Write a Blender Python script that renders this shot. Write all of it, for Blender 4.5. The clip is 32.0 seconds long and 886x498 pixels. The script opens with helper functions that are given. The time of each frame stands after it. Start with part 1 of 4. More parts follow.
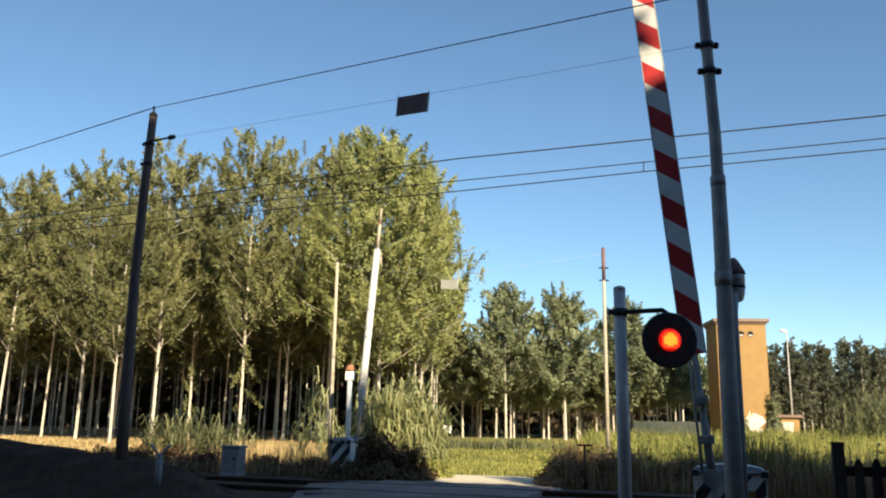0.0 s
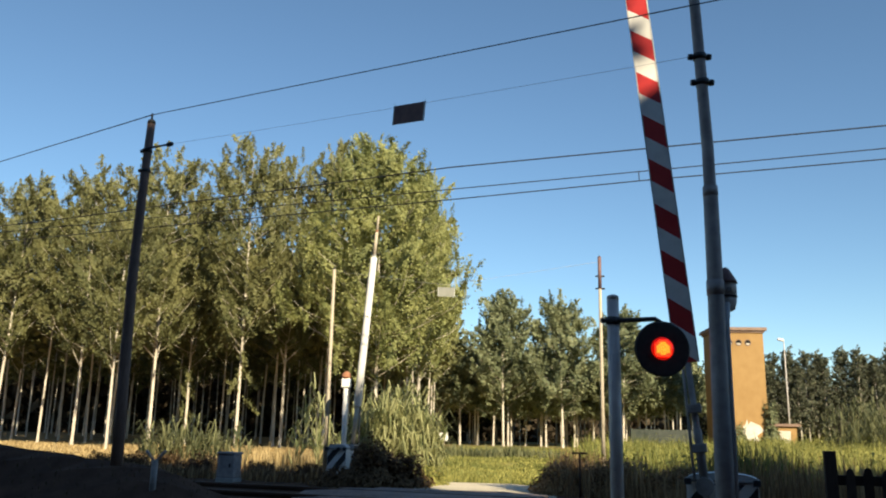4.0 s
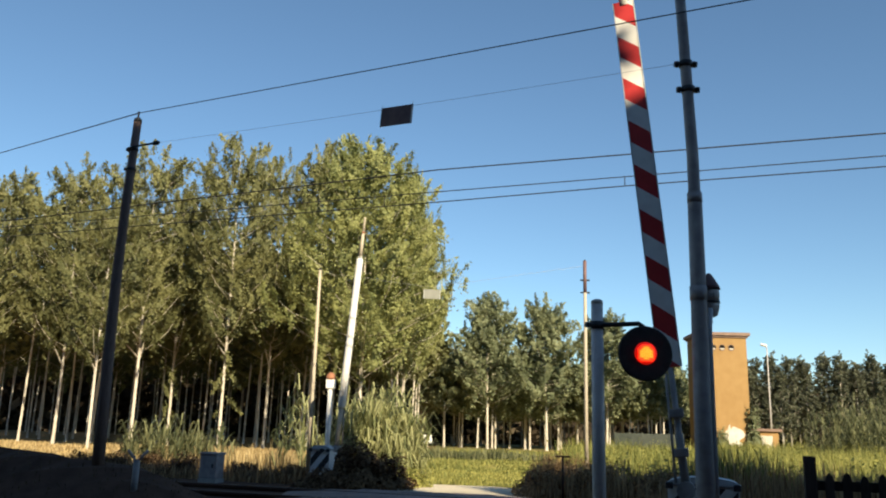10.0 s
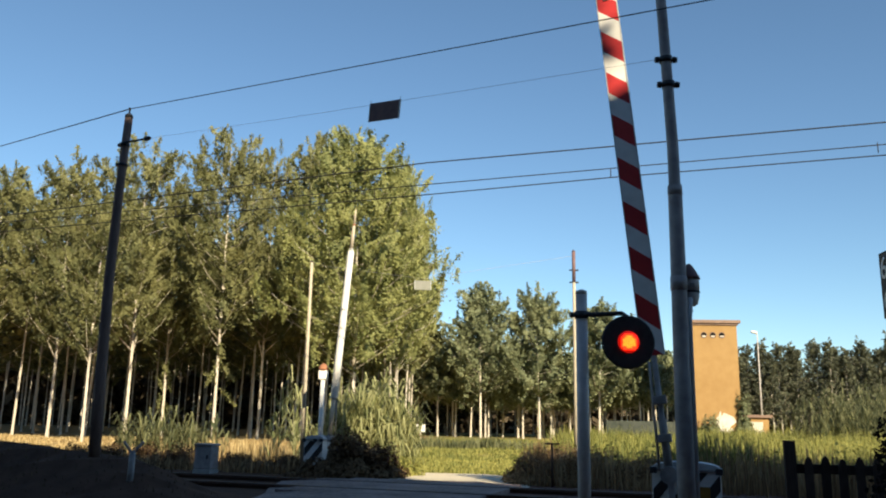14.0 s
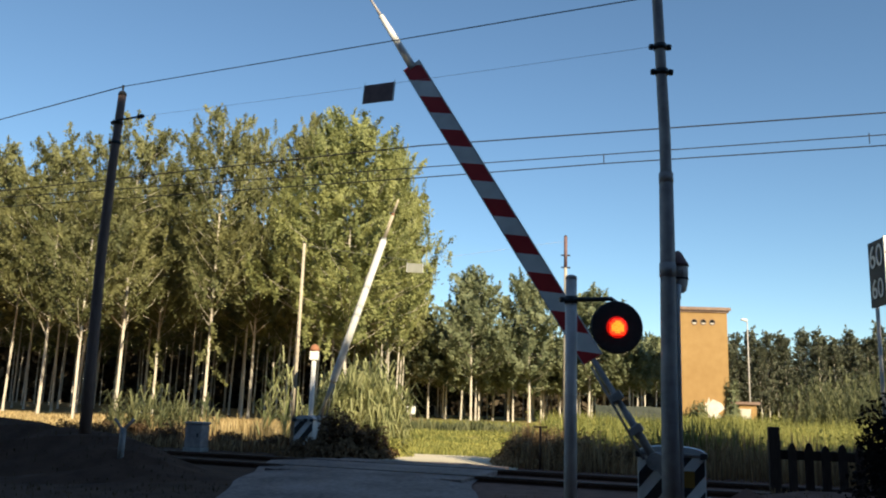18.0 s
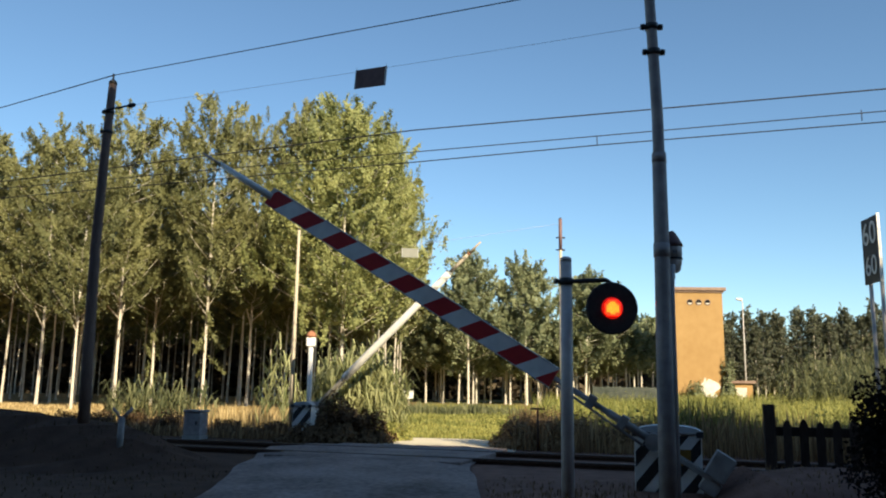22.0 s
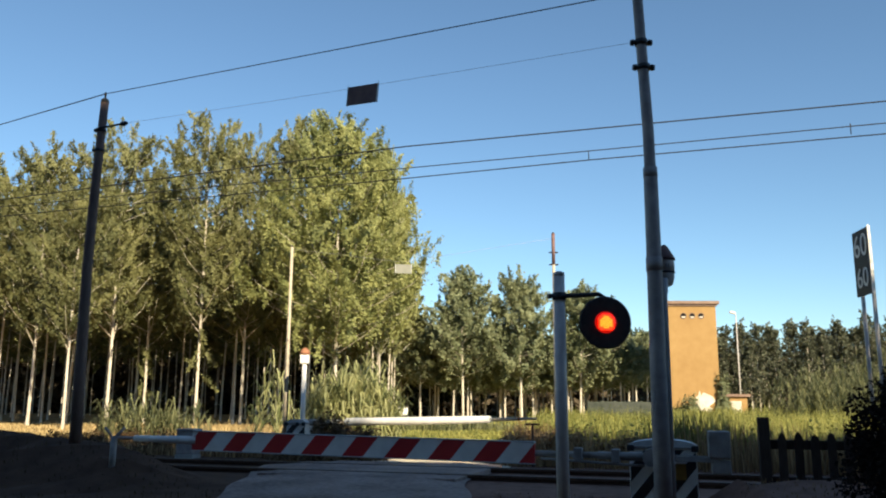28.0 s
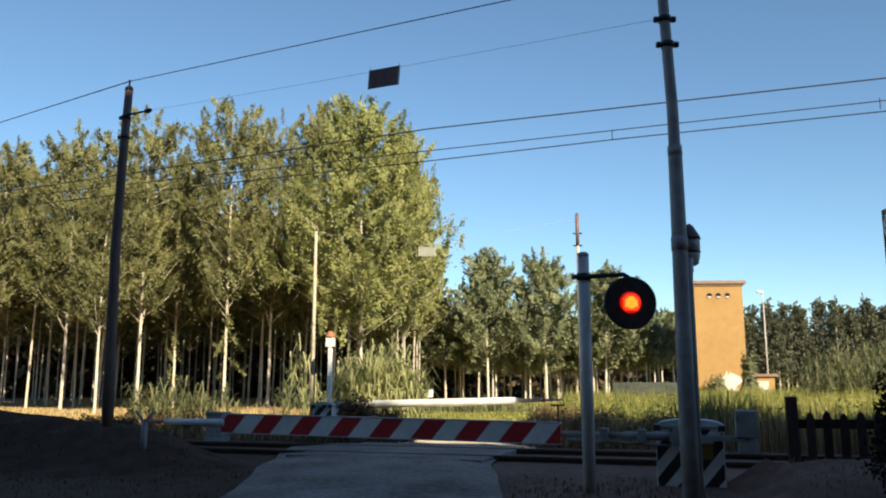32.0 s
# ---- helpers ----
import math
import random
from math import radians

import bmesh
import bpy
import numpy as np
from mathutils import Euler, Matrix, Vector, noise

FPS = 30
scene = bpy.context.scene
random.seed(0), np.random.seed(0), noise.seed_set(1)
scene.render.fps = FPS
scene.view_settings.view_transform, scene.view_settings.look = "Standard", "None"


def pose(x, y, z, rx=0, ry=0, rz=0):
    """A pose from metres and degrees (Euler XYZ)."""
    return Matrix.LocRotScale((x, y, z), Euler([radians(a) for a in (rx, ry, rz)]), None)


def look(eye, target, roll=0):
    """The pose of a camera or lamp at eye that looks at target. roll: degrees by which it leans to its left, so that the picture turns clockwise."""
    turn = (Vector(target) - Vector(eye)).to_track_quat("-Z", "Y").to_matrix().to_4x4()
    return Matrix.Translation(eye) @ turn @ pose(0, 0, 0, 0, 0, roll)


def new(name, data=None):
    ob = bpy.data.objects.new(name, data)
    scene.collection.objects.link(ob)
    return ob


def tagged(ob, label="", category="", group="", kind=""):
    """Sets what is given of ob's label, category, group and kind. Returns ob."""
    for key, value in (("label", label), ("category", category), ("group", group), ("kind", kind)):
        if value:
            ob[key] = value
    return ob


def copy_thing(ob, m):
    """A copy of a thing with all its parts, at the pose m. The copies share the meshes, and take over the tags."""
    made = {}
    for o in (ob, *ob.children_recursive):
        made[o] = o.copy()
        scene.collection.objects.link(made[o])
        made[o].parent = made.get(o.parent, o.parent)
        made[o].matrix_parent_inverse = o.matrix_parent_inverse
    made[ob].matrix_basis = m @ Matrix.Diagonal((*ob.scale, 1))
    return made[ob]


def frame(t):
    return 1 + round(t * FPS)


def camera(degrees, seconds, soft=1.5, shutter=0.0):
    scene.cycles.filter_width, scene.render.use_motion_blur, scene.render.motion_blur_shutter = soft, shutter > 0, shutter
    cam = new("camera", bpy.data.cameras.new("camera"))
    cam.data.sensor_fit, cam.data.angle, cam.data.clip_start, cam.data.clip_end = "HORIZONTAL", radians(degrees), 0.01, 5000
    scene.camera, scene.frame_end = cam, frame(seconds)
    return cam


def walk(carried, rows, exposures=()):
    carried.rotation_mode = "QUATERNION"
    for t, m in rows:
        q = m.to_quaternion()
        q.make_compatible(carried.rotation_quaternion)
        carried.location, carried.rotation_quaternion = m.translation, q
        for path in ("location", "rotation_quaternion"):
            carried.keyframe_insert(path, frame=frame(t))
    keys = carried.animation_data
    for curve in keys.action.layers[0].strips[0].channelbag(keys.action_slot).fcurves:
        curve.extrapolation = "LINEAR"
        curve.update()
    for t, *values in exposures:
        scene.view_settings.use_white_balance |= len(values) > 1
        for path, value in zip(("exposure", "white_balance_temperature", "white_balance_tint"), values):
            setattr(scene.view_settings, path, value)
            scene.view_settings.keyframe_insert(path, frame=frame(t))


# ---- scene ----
cam = camera(57.0, 32.0, soft=2.0)


def aim(x, y, z, yaw, pitch, roll):
    """A camera pose from place, yaw to the left of +y, pitch upwards and lean, in metres and degrees."""
    a, b = radians(yaw), radians(pitch)
    ahead = Vector((-math.sin(a) * math.cos(b), math.cos(a) * math.cos(b), math.sin(b)))
    return look((x, y, z), Vector((x, y, z)) + ahead, roll)


# seconds, x, y, z, yaw, pitch, roll
walk(cam, [(t, aim(*p)) for t, *p in [
    (0.0, -0.139, 0.327, 1.273, 3.04, 11.95, 0.95),
    (0.5, -0.129, 0.331, 1.281, 2.87, 12.29, 1.22),
    (1.0, -0.119, 0.324, 1.284, 2.64, 12.43, 1.21),
    (1.5, -0.120, 0.320, 1.280, 2.64, 12.32, 1.16),
    (2.0, -0.110, 0.303, 1.274, 3.15, 12.53, 0.68),
    (2.5, -0.102, 0.292, 1.275, 3.21, 13.03, 1.10),
    (3.0, -0.099, 0.277, 1.277, 3.07, 13.04, 1.13),
    (3.5, -0.094, 0.268, 1.276, 2.96, 12.65, 1.24),
    (4.0, -0.096, 0.268, 1.273, 2.94, 12.45, 1.21),
    (4.5, -0.085, 0.268, 1.275, 2.92, 12.13, 0.92),
    (6.5, -0.092, 0.259, 1.276, 2.36, 11.96, 1.58),
    (7.0, -0.093, 0.249, 1.278, 2.27, 11.87, 1.49),
    (7.5, -0.087, 0.259, 1.271, 2.02, 11.87, 1.69),
    (8.0, -0.087, 0.252, 1.276, 1.93, 11.69, 1.44),
    (8.5, -0.091, 0.254, 1.277, 1.93, 11.79, 1.52),
    (9.0, -0.090, 0.256, 1.278, 1.91, 12.11, 1.48),
    (9.5, -0.084, 0.249, 1.279, 1.95, 12.91, 1.36),
    (10.0, -0.088, 0.246, 1.277, 1.97, 12.61, 1.70),
    (10.5, -0.083, 0.244, 1.274, 2.14, 12.37, 1.72),
    (11.0, -0.105, 0.253, 1.280, 2.23, 11.57, 1.81),
    (11.5, -0.163, 0.208, 1.276, 2.00, 11.13, 1.08),
    (12.0, -0.212, 0.139, 1.279, 1.69, 10.51, 0.81),
    (12.5, -0.204, 0.096, 1.284, 1.21, 10.35, 0.88),
    (13.0, -0.118, 0.085, 1.266, 1.46, 11.20, 1.62),
    (13.5, -0.064, 0.074, 1.281, 1.42, 11.73, 1.48),
    (14.0, -0.028, 0.045, 1.265, 1.42, 11.93, 1.10),
    (14.5, -0.016, 0.047, 1.267, 1.28, 11.60, 1.31),
    (16.5, -0.004, 0.036, 1.267, 1.02, 10.73, 1.20),
    (17.0, -0.008, 0.032, 1.263, 0.95, 10.74, 1.47),
    (17.5, -0.009, 0.012, 1.257, 0.94, 10.73, 1.48),
    (18.0, -0.008, 0.000, 1.257, 0.91, 10.76, 1.93),
    (18.5, -0.008, -0.010, 1.257, 0.71, 10.62, 1.74),
    (19.0, -0.004, -0.012, 1.258, 0.74, 10.56, 0.81),
    (19.5, -0.003, -0.010, 1.253, 0.83, 10.52, 1.01),
    (20.0, 0.003, -0.006, 1.250, 0.76, 10.37, 0.78),
    (20.5, 0.004, -0.005, 1.248, 0.70, 10.08, 0.77),
    (21.0, 0.006, -0.009, 1.247, 0.66, 9.93, 0.56),
    (21.5, 0.001, -0.005, 1.251, 0.61, 9.88, 0.66),
    (22.0, -0.000, -0.010, 1.246, 0.55, 9.70, 0.91),
    (22.5, 0.003, -0.014, 1.245, 0.40, 9.52, 0.89),
    (23.0, 0.000, -0.013, 1.245, 0.28, 9.66, 0.72),
    (23.5, 0.010, -0.010, 1.248, 0.10, 9.88, 0.37),
    (24.0, 0.011, -0.010, 1.243, 0.05, 9.85, 0.40),
    (24.5, 0.013, -0.011, 1.245, -0.11, 9.71, 0.41),
    (25.0, 0.014, -0.013, 1.244, -0.17, 9.80, 0.13),
    (25.5, 0.019, -0.016, 1.236, -0.27, 9.84, 0.04),
    (27.5, 0.008, -0.019, 1.239, -0.03, 10.62, 0.14),
    (28.0, 0.005, -0.013, 1.245, 0.09, 10.81, 0.36),
    (28.5, 0.005, -0.011, 1.246, 0.03, 10.95, 0.37),
    (29.0, 0.000, -0.000, 1.250, -0.00, 10.92, 0.50),
    (29.5, 0.002, -0.019, 1.244, -0.02, 10.71, 0.40),
    (30.0, 0.010, -0.010, 1.241, 0.01, 10.51, 0.20),
    (30.5, 0.004, -0.018, 1.240, 0.15, 10.37, -0.02),
    (31.0, 0.005, -0.017, 1.245, 0.26, 10.01, 0.30),
    (31.5, 0.001, -0.017, 1.241, 0.67, 9.83, 0.27),
    (32.0, 0.004, -0.017, 1.238, 1.76, 9.59, -0.05)
]], exposures=[(t, stops, 6750, 0) for t, stops in ((0, 1.0), (1, 0.92), (2, 0.87), (4, 0.84), (7, 0.88), (8, 0.79), (9, 0.84), (11, 0.84), (12, 0.92), (14, 0.9), (18, 0.86), (19, 0.9), (22, 0.96), (25, 0.95), (28, 0.97), (32, 0.97))])

# ---- light ----
SUN_LEFT, SUN_UP = radians(-27), radians(28)
to_sun = Vector((-math.sin(SUN_LEFT) * math.cos(SUN_UP), -math.cos(SUN_LEFT) * math.cos(SUN_UP), math.sin(SUN_UP)))
sun = new("sun", bpy.data.lights.new("sun", "SUN"))
sun.data.energy, sun.data.angle, sun.data.color = 5.0, radians(0.5), (1.0, 0.84, 0.64)
sun.matrix_world = look((0, 0, 60), Vector((0, 0, 60)) - to_sun)
world = bpy.data.worlds.new("world")
scene.world = world
world.use_nodes = True
_n = world.node_tree.nodes
_sky = _n.new("ShaderNodeTexSky")
_sky.sky_type, _sky.sun_disc = "NISHITA", False
_sky.sun_elevation, _sky.sun_rotation = SUN_UP, math.pi + SUN_LEFT
_sky.air_density, _sky.dust_density, _sky.ozone_density = 1.0, 0.0, 4.0
_sky.altitude = 600
world.node_tree.links.new(_sky.outputs[0], _n["Background"].inputs[0])
_n["Background"].inputs[1].default_value = 0.085

# ---- materials ----


def surface(name, a, b, scale=8.0, rough=0.8, metal=0.0, bump=0.3, fine=60.0, big=0.35, island=0.0, each=0.0, clear=0.0, coords="Object", stretch=(1, 1, 1)):
    """A procedural surface: two colours mixed by grain, large stains, fine relief; island or each vary leaf by leaf or piece by piece."""
    m = bpy.data.materials.new(name)
    m.use_nodes = True
    nt = m.node_tree
    n, l = nt.nodes, nt.links
    p = n["Principled BSDF"]
    tc = n.new("ShaderNodeTexCoord")
    mp = n.new("ShaderNodeMapping")
    mp.inputs["Scale"].default_value = stretch
    l.new(tc.outputs[coords], mp.inputs[0])
    grain, stain = n.new("ShaderNodeTexNoise"), n.new("ShaderNodeTexNoise")
    grain.inputs["Scale"].default_value, grain.inputs["Detail"].default_value = scale, 6
    stain.inputs["Scale"].default_value, stain.inputs["Detail"].default_value = big, 4
    for t in (grain, stain):
        l.new(mp.outputs[0], t.inputs["Vector"])
    ramp = n.new("ShaderNodeValToRGB")
    ramp.color_ramp.elements[0].position, ramp.color_ramp.elements[1].position = 0.3, 0.7
    ramp.color_ramp.elements[0].color, ramp.color_ramp.elements[1].color = (*a, 1), (*b, 1)
    add = n.new("ShaderNodeMath")
    add.operation = "MULTIPLY_ADD"
    add.inputs[1].default_value, add.inputs[2].default_value = 0.6, 0.2
    l.new(grain.outputs["Fac"], add.inputs[0])
    mix = n.new("ShaderNodeMath")
    mix.operation = "MULTIPLY_ADD"
    l.new(stain.outputs["Fac"], mix.inputs[0])
    mix.inputs[1].default_value = 0.7
    sub = n.new("ShaderNodeMath")
    sub.operation = "SUBTRACT"
    l.new(add.outputs[0], sub.inputs[0])
    sub.inputs[1].default_value = 0.35
    l.new(sub.outputs[0], mix.inputs[2])
    last = mix
    if island or each:
        pick = n.new("ShaderNodeNewGeometry") if island else n.new("ShaderNodeObjectInfo")
        vary = n.new("ShaderNodeMath")
        vary.operation = "MULTIPLY_ADD"
        l.new(pick.outputs["Random Per Island" if island else "Random"], vary.inputs[0])
        vary.inputs[1].default_value = island or each
        low = n.new("ShaderNodeMath")
        low.operation = "SUBTRACT"
        l.new(mix.outputs[0], low.inputs[0])
        low.inputs[1].default_value = (island or each) / 2
        l.new(low.outputs[0], vary.inputs[2])
        last = vary
    l.new(last.outputs[0], ramp.inputs[0])
    l.new(ramp.outputs[0], p.inputs["Base Color"])
    p.inputs["Roughness"].default_value, p.inputs["Metallic"].default_value = rough, metal
    if rough >= 0.8:
        p.inputs["Specular IOR Level"].default_value = 0.12
    if bump:
        f = n.new("ShaderNodeTexNoise")
        f.inputs["Scale"].default_value, f.inputs["Detail"].default_value = fine, 5
        l.new(mp.outputs[0], f.inputs["Vector"])
        bp = n.new("ShaderNodeBump")
        bp.inputs["Strength"].default_value, bp.inputs["Distance"].default_value = bump, 0.02
        l.new(f.outputs["Fac"], bp.inputs["Height"])
        l.new(bp.outputs[0], p.inputs["Normal"])
    if clear:
        tr = n.new("ShaderNodeBsdfTranslucent")
        ms = n.new("ShaderNodeMixShader")
        ms.inputs[0].default_value = clear
        l.new(ramp.outputs[0], tr.inputs[0])
        l.new(p.outputs[0], ms.inputs[1])
        l.new(tr.outputs[0], ms.inputs[2])
        l.new(ms.outputs[0], n["Material Output"].inputs[0])
    return m


def glowing(name, colour, strength):
    m = bpy.data.materials.new(name)
    m.use_nodes = True
    p = m.node_tree.nodes["Principled BSDF"]
    p.inputs["Base Color"].default_value = (*colour, 1)
    p.inputs["Emission Color"].default_value, p.inputs["Emission Strength"].default_value = (*colour, 1), strength
    p.inputs["Roughness"].default_value = 0.3
    return m


EARTH = surface("earth", (0.052, 0.029, 0.02), (0.116, 0.067, 0.046), 3, 0.95, bump=0.6, fine=25, big=0.12)
RED_EARTH = surface("lighter_reddish_earth", (0.115, 0.062, 0.047), (0.24, 0.138, 0.107), 5, 0.95, bump=0.7, fine=30, big=0.3)
MEADOW = surface("meadow_soil", (0.14, 0.122, 0.045), (0.33, 0.28, 0.115), 2.5, 0.95, bump=0.6, fine=25, big=0.15)
LITTER = surface("leaf_litter", (0.16, 0.105, 0.05), (0.4, 0.29, 0.15), 4, 0.95, bump=0.6, fine=25, big=0.2)
ASPHALT = surface("asphalt", (0.13, 0.1, 0.088), (0.37, 0.29, 0.26), 14, 0.85, bump=0.5, fine=120, big=0.9)
GRAVEL_ROAD = surface("pale_gravel", (0.52, 0.445, 0.33), (0.78, 0.69, 0.54), 20, 0.95, bump=0.6, fine=60)
BALLAST = surface("ballast", (0.1, 0.062, 0.048), (0.22, 0.145, 0.112), 22, 0.95, bump=0.9, fine=30, island=0.5)
SLEEPER = surface("stained_sleeper", (0.06, 0.045, 0.036), (0.14, 0.11, 0.09), 12, 0.9, bump=0.4)
RAIL_RUST = surface("rusty_rail", (0.05, 0.025, 0.015), (0.13, 0.07, 0.045), 30, 0.7, 0.3, 0.4)
RAIL_TOP = surface("worn_rail_head", (0.08, 0.06, 0.05), (0.15, 0.12, 0.1), 20, 0.6, 0.2, 0.1)
CONCRETE = surface("concrete", (0.3, 0.29, 0.27), (0.46, 0.45, 0.42), 12, 0.9, bump=0.4)
POLE_WOOD = surface("tarred_pole_wood", (0.1, 0.062, 0.05), (0.2, 0.13, 0.105), 14, 0.75, bump=0.5, fine=40, stretch=(6, 6, 0.5), each=0.2)
POLE_STEEL = surface("weathered_pole_steel", (0.22, 0.195, 0.19), (0.44, 0.4, 0.39), 9, 0.65, 0.1, 0.2, big=1.2)
PALE_WOOD = surface("sun_bleached_wood", (0.42, 0.35, 0.27), (0.62, 0.54, 0.43), 14, 0.8, bump=0.4, stretch=(6, 6, 0.5))
GALV = surface("galvanised_steel", (0.46, 0.42, 0.4), (0.64, 0.59, 0.565), 10, 0.6, 0.2, 0.15, big=1.5)
DARK_METAL = surface("dark_metal", (0.02, 0.02, 0.022), (0.05, 0.05, 0.052), 20, 0.5, 0.3, 0.1)
BLACK_PAINT = surface("black_paint", (0.015, 0.013, 0.014), (0.035, 0.031, 0.033), 18, 0.55, 0, 0.1)
WHITE_PAINT = surface("white_paint", (0.7, 0.665, 0.625), (0.88, 0.845, 0.8), 7, 0.5, 0, 0.1, big=2.0)
RED_PAINT = surface("red_reflective_paint", (0.42, 0.02, 0.025), (0.56, 0.035, 0.035), 7, 0.45, 0, 0.1, big=2.0)
YELLOW_PAINT = surface("faded_yellow_paint", (0.2, 0.1, 0.012), (0.32, 0.17, 0.025), 9, 0.6, 0, 0.1)
GREY_PAINT = surface("grey_paint", (0.4, 0.41, 0.42), (0.55, 0.56, 0.57), 8, 0.6, 0, 0.15, big=1.5)
PLATE_BROWN = surface("rusted_sign_back", (0.13, 0.072, 0.068), (0.24, 0.14, 0.13), 9, 0.7, 0.1, 0.2)
PLATE_PALE = surface("bleached_sign", (0.17, 0.175, 0.15), (0.24, 0.24, 0.215), 6, 0.6, 0, 0.1)
STUCCO = surface("ochre_stucco", (0.315, 0.19, 0.08), (0.385, 0.242, 0.106), 1.6, 0.95, bump=0.3, fine=30, big=0.3)
ROOF_TILE = surface("brown_cornice", (0.2, 0.13, 0.1), (0.3, 0.21, 0.165), 3, 0.9)
BARE_PLASTER = surface("peeled_plaster", (0.46, 0.41, 0.35), (0.72, 0.66, 0.58), 2, 0.95)
BRICK_RED = surface("old_brickwork", (0.28, 0.12, 0.07), (0.4, 0.2, 0.12), 6, 0.95)
# Dark greenish concrete for the yard wall, with its shade in the colour.
WALL_GREY = surface("shaded_green_concrete", (0.04, 0.048, 0.04), (0.095, 0.1, 0.088), 3, 0.95)
DARK_HOLE = surface("dark_void", (0.01, 0.01, 0.01), (0.025, 0.02, 0.02), 6, 0.95)
BARK = surface("poplar_bark", (0.42, 0.36, 0.3), (0.76, 0.69, 0.59), 5, 0.9, bump=0.6, fine=14, big=0.6, stretch=(1, 1, 0.5))
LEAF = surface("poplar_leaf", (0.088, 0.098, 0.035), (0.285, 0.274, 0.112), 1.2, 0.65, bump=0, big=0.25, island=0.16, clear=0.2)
# Brighter copy of the poplar leaf: the sunlit look is put into its colour.
LEAF_SUNLIT = surface("sunlit_tone_poplar_leaf", (0.15, 0.172, 0.055), (0.42, 0.42, 0.163), 1.2, 0.65, bump=0, big=0.3, island=0.16, clear=0.25)
# Paler and bluer than near leaves: distance haze is put into the colour.
LEAF_HAZY = surface("hazy_far_leaf", (0.145, 0.17, 0.088), (0.36, 0.37, 0.205), 1.2, 0.7, bump=0, big=0.2, island=0.22, clear=0.32)
# Wood behind the tower: its shadow side is put into darker leaf colours.
LEAF_WOOD_SHADED = surface("shaded_wood_leaf", (0.062, 0.07, 0.043), (0.165, 0.166, 0.1), 1.2, 0.7, bump=0, big=0.2, island=0.5, clear=0.25)
REED_DULL = surface("reed_bed_leaf", (0.062, 0.075, 0.032), (0.225, 0.225, 0.105), 1.2, 0.7, bump=0, big=0.3, island=0.6, clear=0.25)
DIRTY_GREY = surface("dirty_grey_paint", (0.18, 0.165, 0.158), (0.36, 0.335, 0.32), 9, 0.75, 0, 0.3, big=3)
LEAF_DARK = surface("hedge_leaf", (0.045, 0.034, 0.024), (0.095, 0.073, 0.048), 1.5, 0.85, bump=0, island=0.5, clear=0.15)
# Near-black leaf for the shrub: the shade it stands in is put into colour.
SHRUB_SHADE = surface("shaded_shrub_leaf", (0.012, 0.009, 0.008), (0.028, 0.022, 0.018), 1.5, 0.85, bump=0, island=0.5, clear=0.1)
REED = surface("reed_leaf", (0.14, 0.16, 0.062), (0.46, 0.45, 0.22), 1.5, 0.6, bump=0, island=0.6, clear=0.35)
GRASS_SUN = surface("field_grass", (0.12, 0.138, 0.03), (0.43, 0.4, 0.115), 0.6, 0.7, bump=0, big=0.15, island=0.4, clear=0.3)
GRASS_DRY = surface("dry_grass", (0.32, 0.225, 0.1), (0.64, 0.49, 0.26), 0.8, 0.85, bump=0, island=0.5, clear=0.3)
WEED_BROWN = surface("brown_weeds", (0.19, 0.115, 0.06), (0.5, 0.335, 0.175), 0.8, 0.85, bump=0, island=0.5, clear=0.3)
# Half-bright copy of the brown weeds, with shade put into the colour.
WEED_SHADED = surface("shaded_brown_weeds", (0.09, 0.054, 0.03), (0.24, 0.155, 0.083), 0.8, 0.85, bump=0, island=0.5, clear=0.25)
# Dark grass for the shaded verge: shade is put into its colour.
GRASS_SHADED = surface("verge_grass", (0.055, 0.04, 0.022), (0.125, 0.09, 0.052), 0.8, 0.85, bump=0, island=0.4, clear=0.35)
FENCE_WOOD = surface("dark_fence_wood", (0.035, 0.024, 0.02), (0.085, 0.06, 0.048), 12, 0.85, bump=0.4, stretch=(5, 5, 0.6), each=0.3)
WIRE = surface("wire_metal", (0.012, 0.012, 0.014), (0.026, 0.025, 0.028), 20, 0.7, 0.2, 0)
WIRE_PALE = surface("galvanised_strand", (0.3, 0.3, 0.31), (0.42, 0.42, 0.43), 20, 0.5, 0.5, 0)
LENS_RED = glowing("red_signal_lens", (1.0, 0.01, 0.005), 0.26)
LED = glowing("signal_lamp_core", (1.0, 0.125, 0.014), 2.7)
LED_RED = glowing("signal_lamp_edge", (1.0, 0.035, 0.012), 1.5)

# ---- mesh helpers ----


def part(name, bm, material, parent=None, label=""):
    me = bpy.data.meshes.new(name)
    bm.to_mesh(me)
    bm.free()
    me.materials.append(material)
    ob = new(name, me)
    ob.parent = parent
    if label:
        tagged(ob, label)
    return ob


def raw(name, verts, faces, material, parent=None):
    me = bpy.data.meshes.new(name)
    me.from_pydata(verts, [], faces)
    me.materials.append(material)
    ob = new(name, me)
    ob.parent = parent
    return ob


def thing(name, m, label, category, group="", kind=""):
    ob = new(name)
    ob.matrix_world = m
    return tagged(ob, label, category, group, kind)


def box(bm, x0, y0, z0, x1, y1, z1, bevel=0.0):
    verts = [bm.verts.new(v) for v in ((x0, y0, z0), (x1, y0, z0), (x1, y1, z0), (x0, y1, z0), (x0, y0, z1), (x1, y0, z1), (x1, y1, z1), (x0, y1, z1))]
    faces = [bm.faces.new([verts[i] for i in q]) for q in ((0, 3, 2, 1), (4, 5, 6, 7), (0, 1, 5, 4), (1, 2, 6, 5), (2, 3, 7, 6), (3, 0, 4, 7))]
    if bevel:
        bmesh.ops.bevel(bm, geom=list({e for f in faces for e in f.edges}), offset=bevel, segments=2, affect="EDGES", profile=0.6)
    return bm


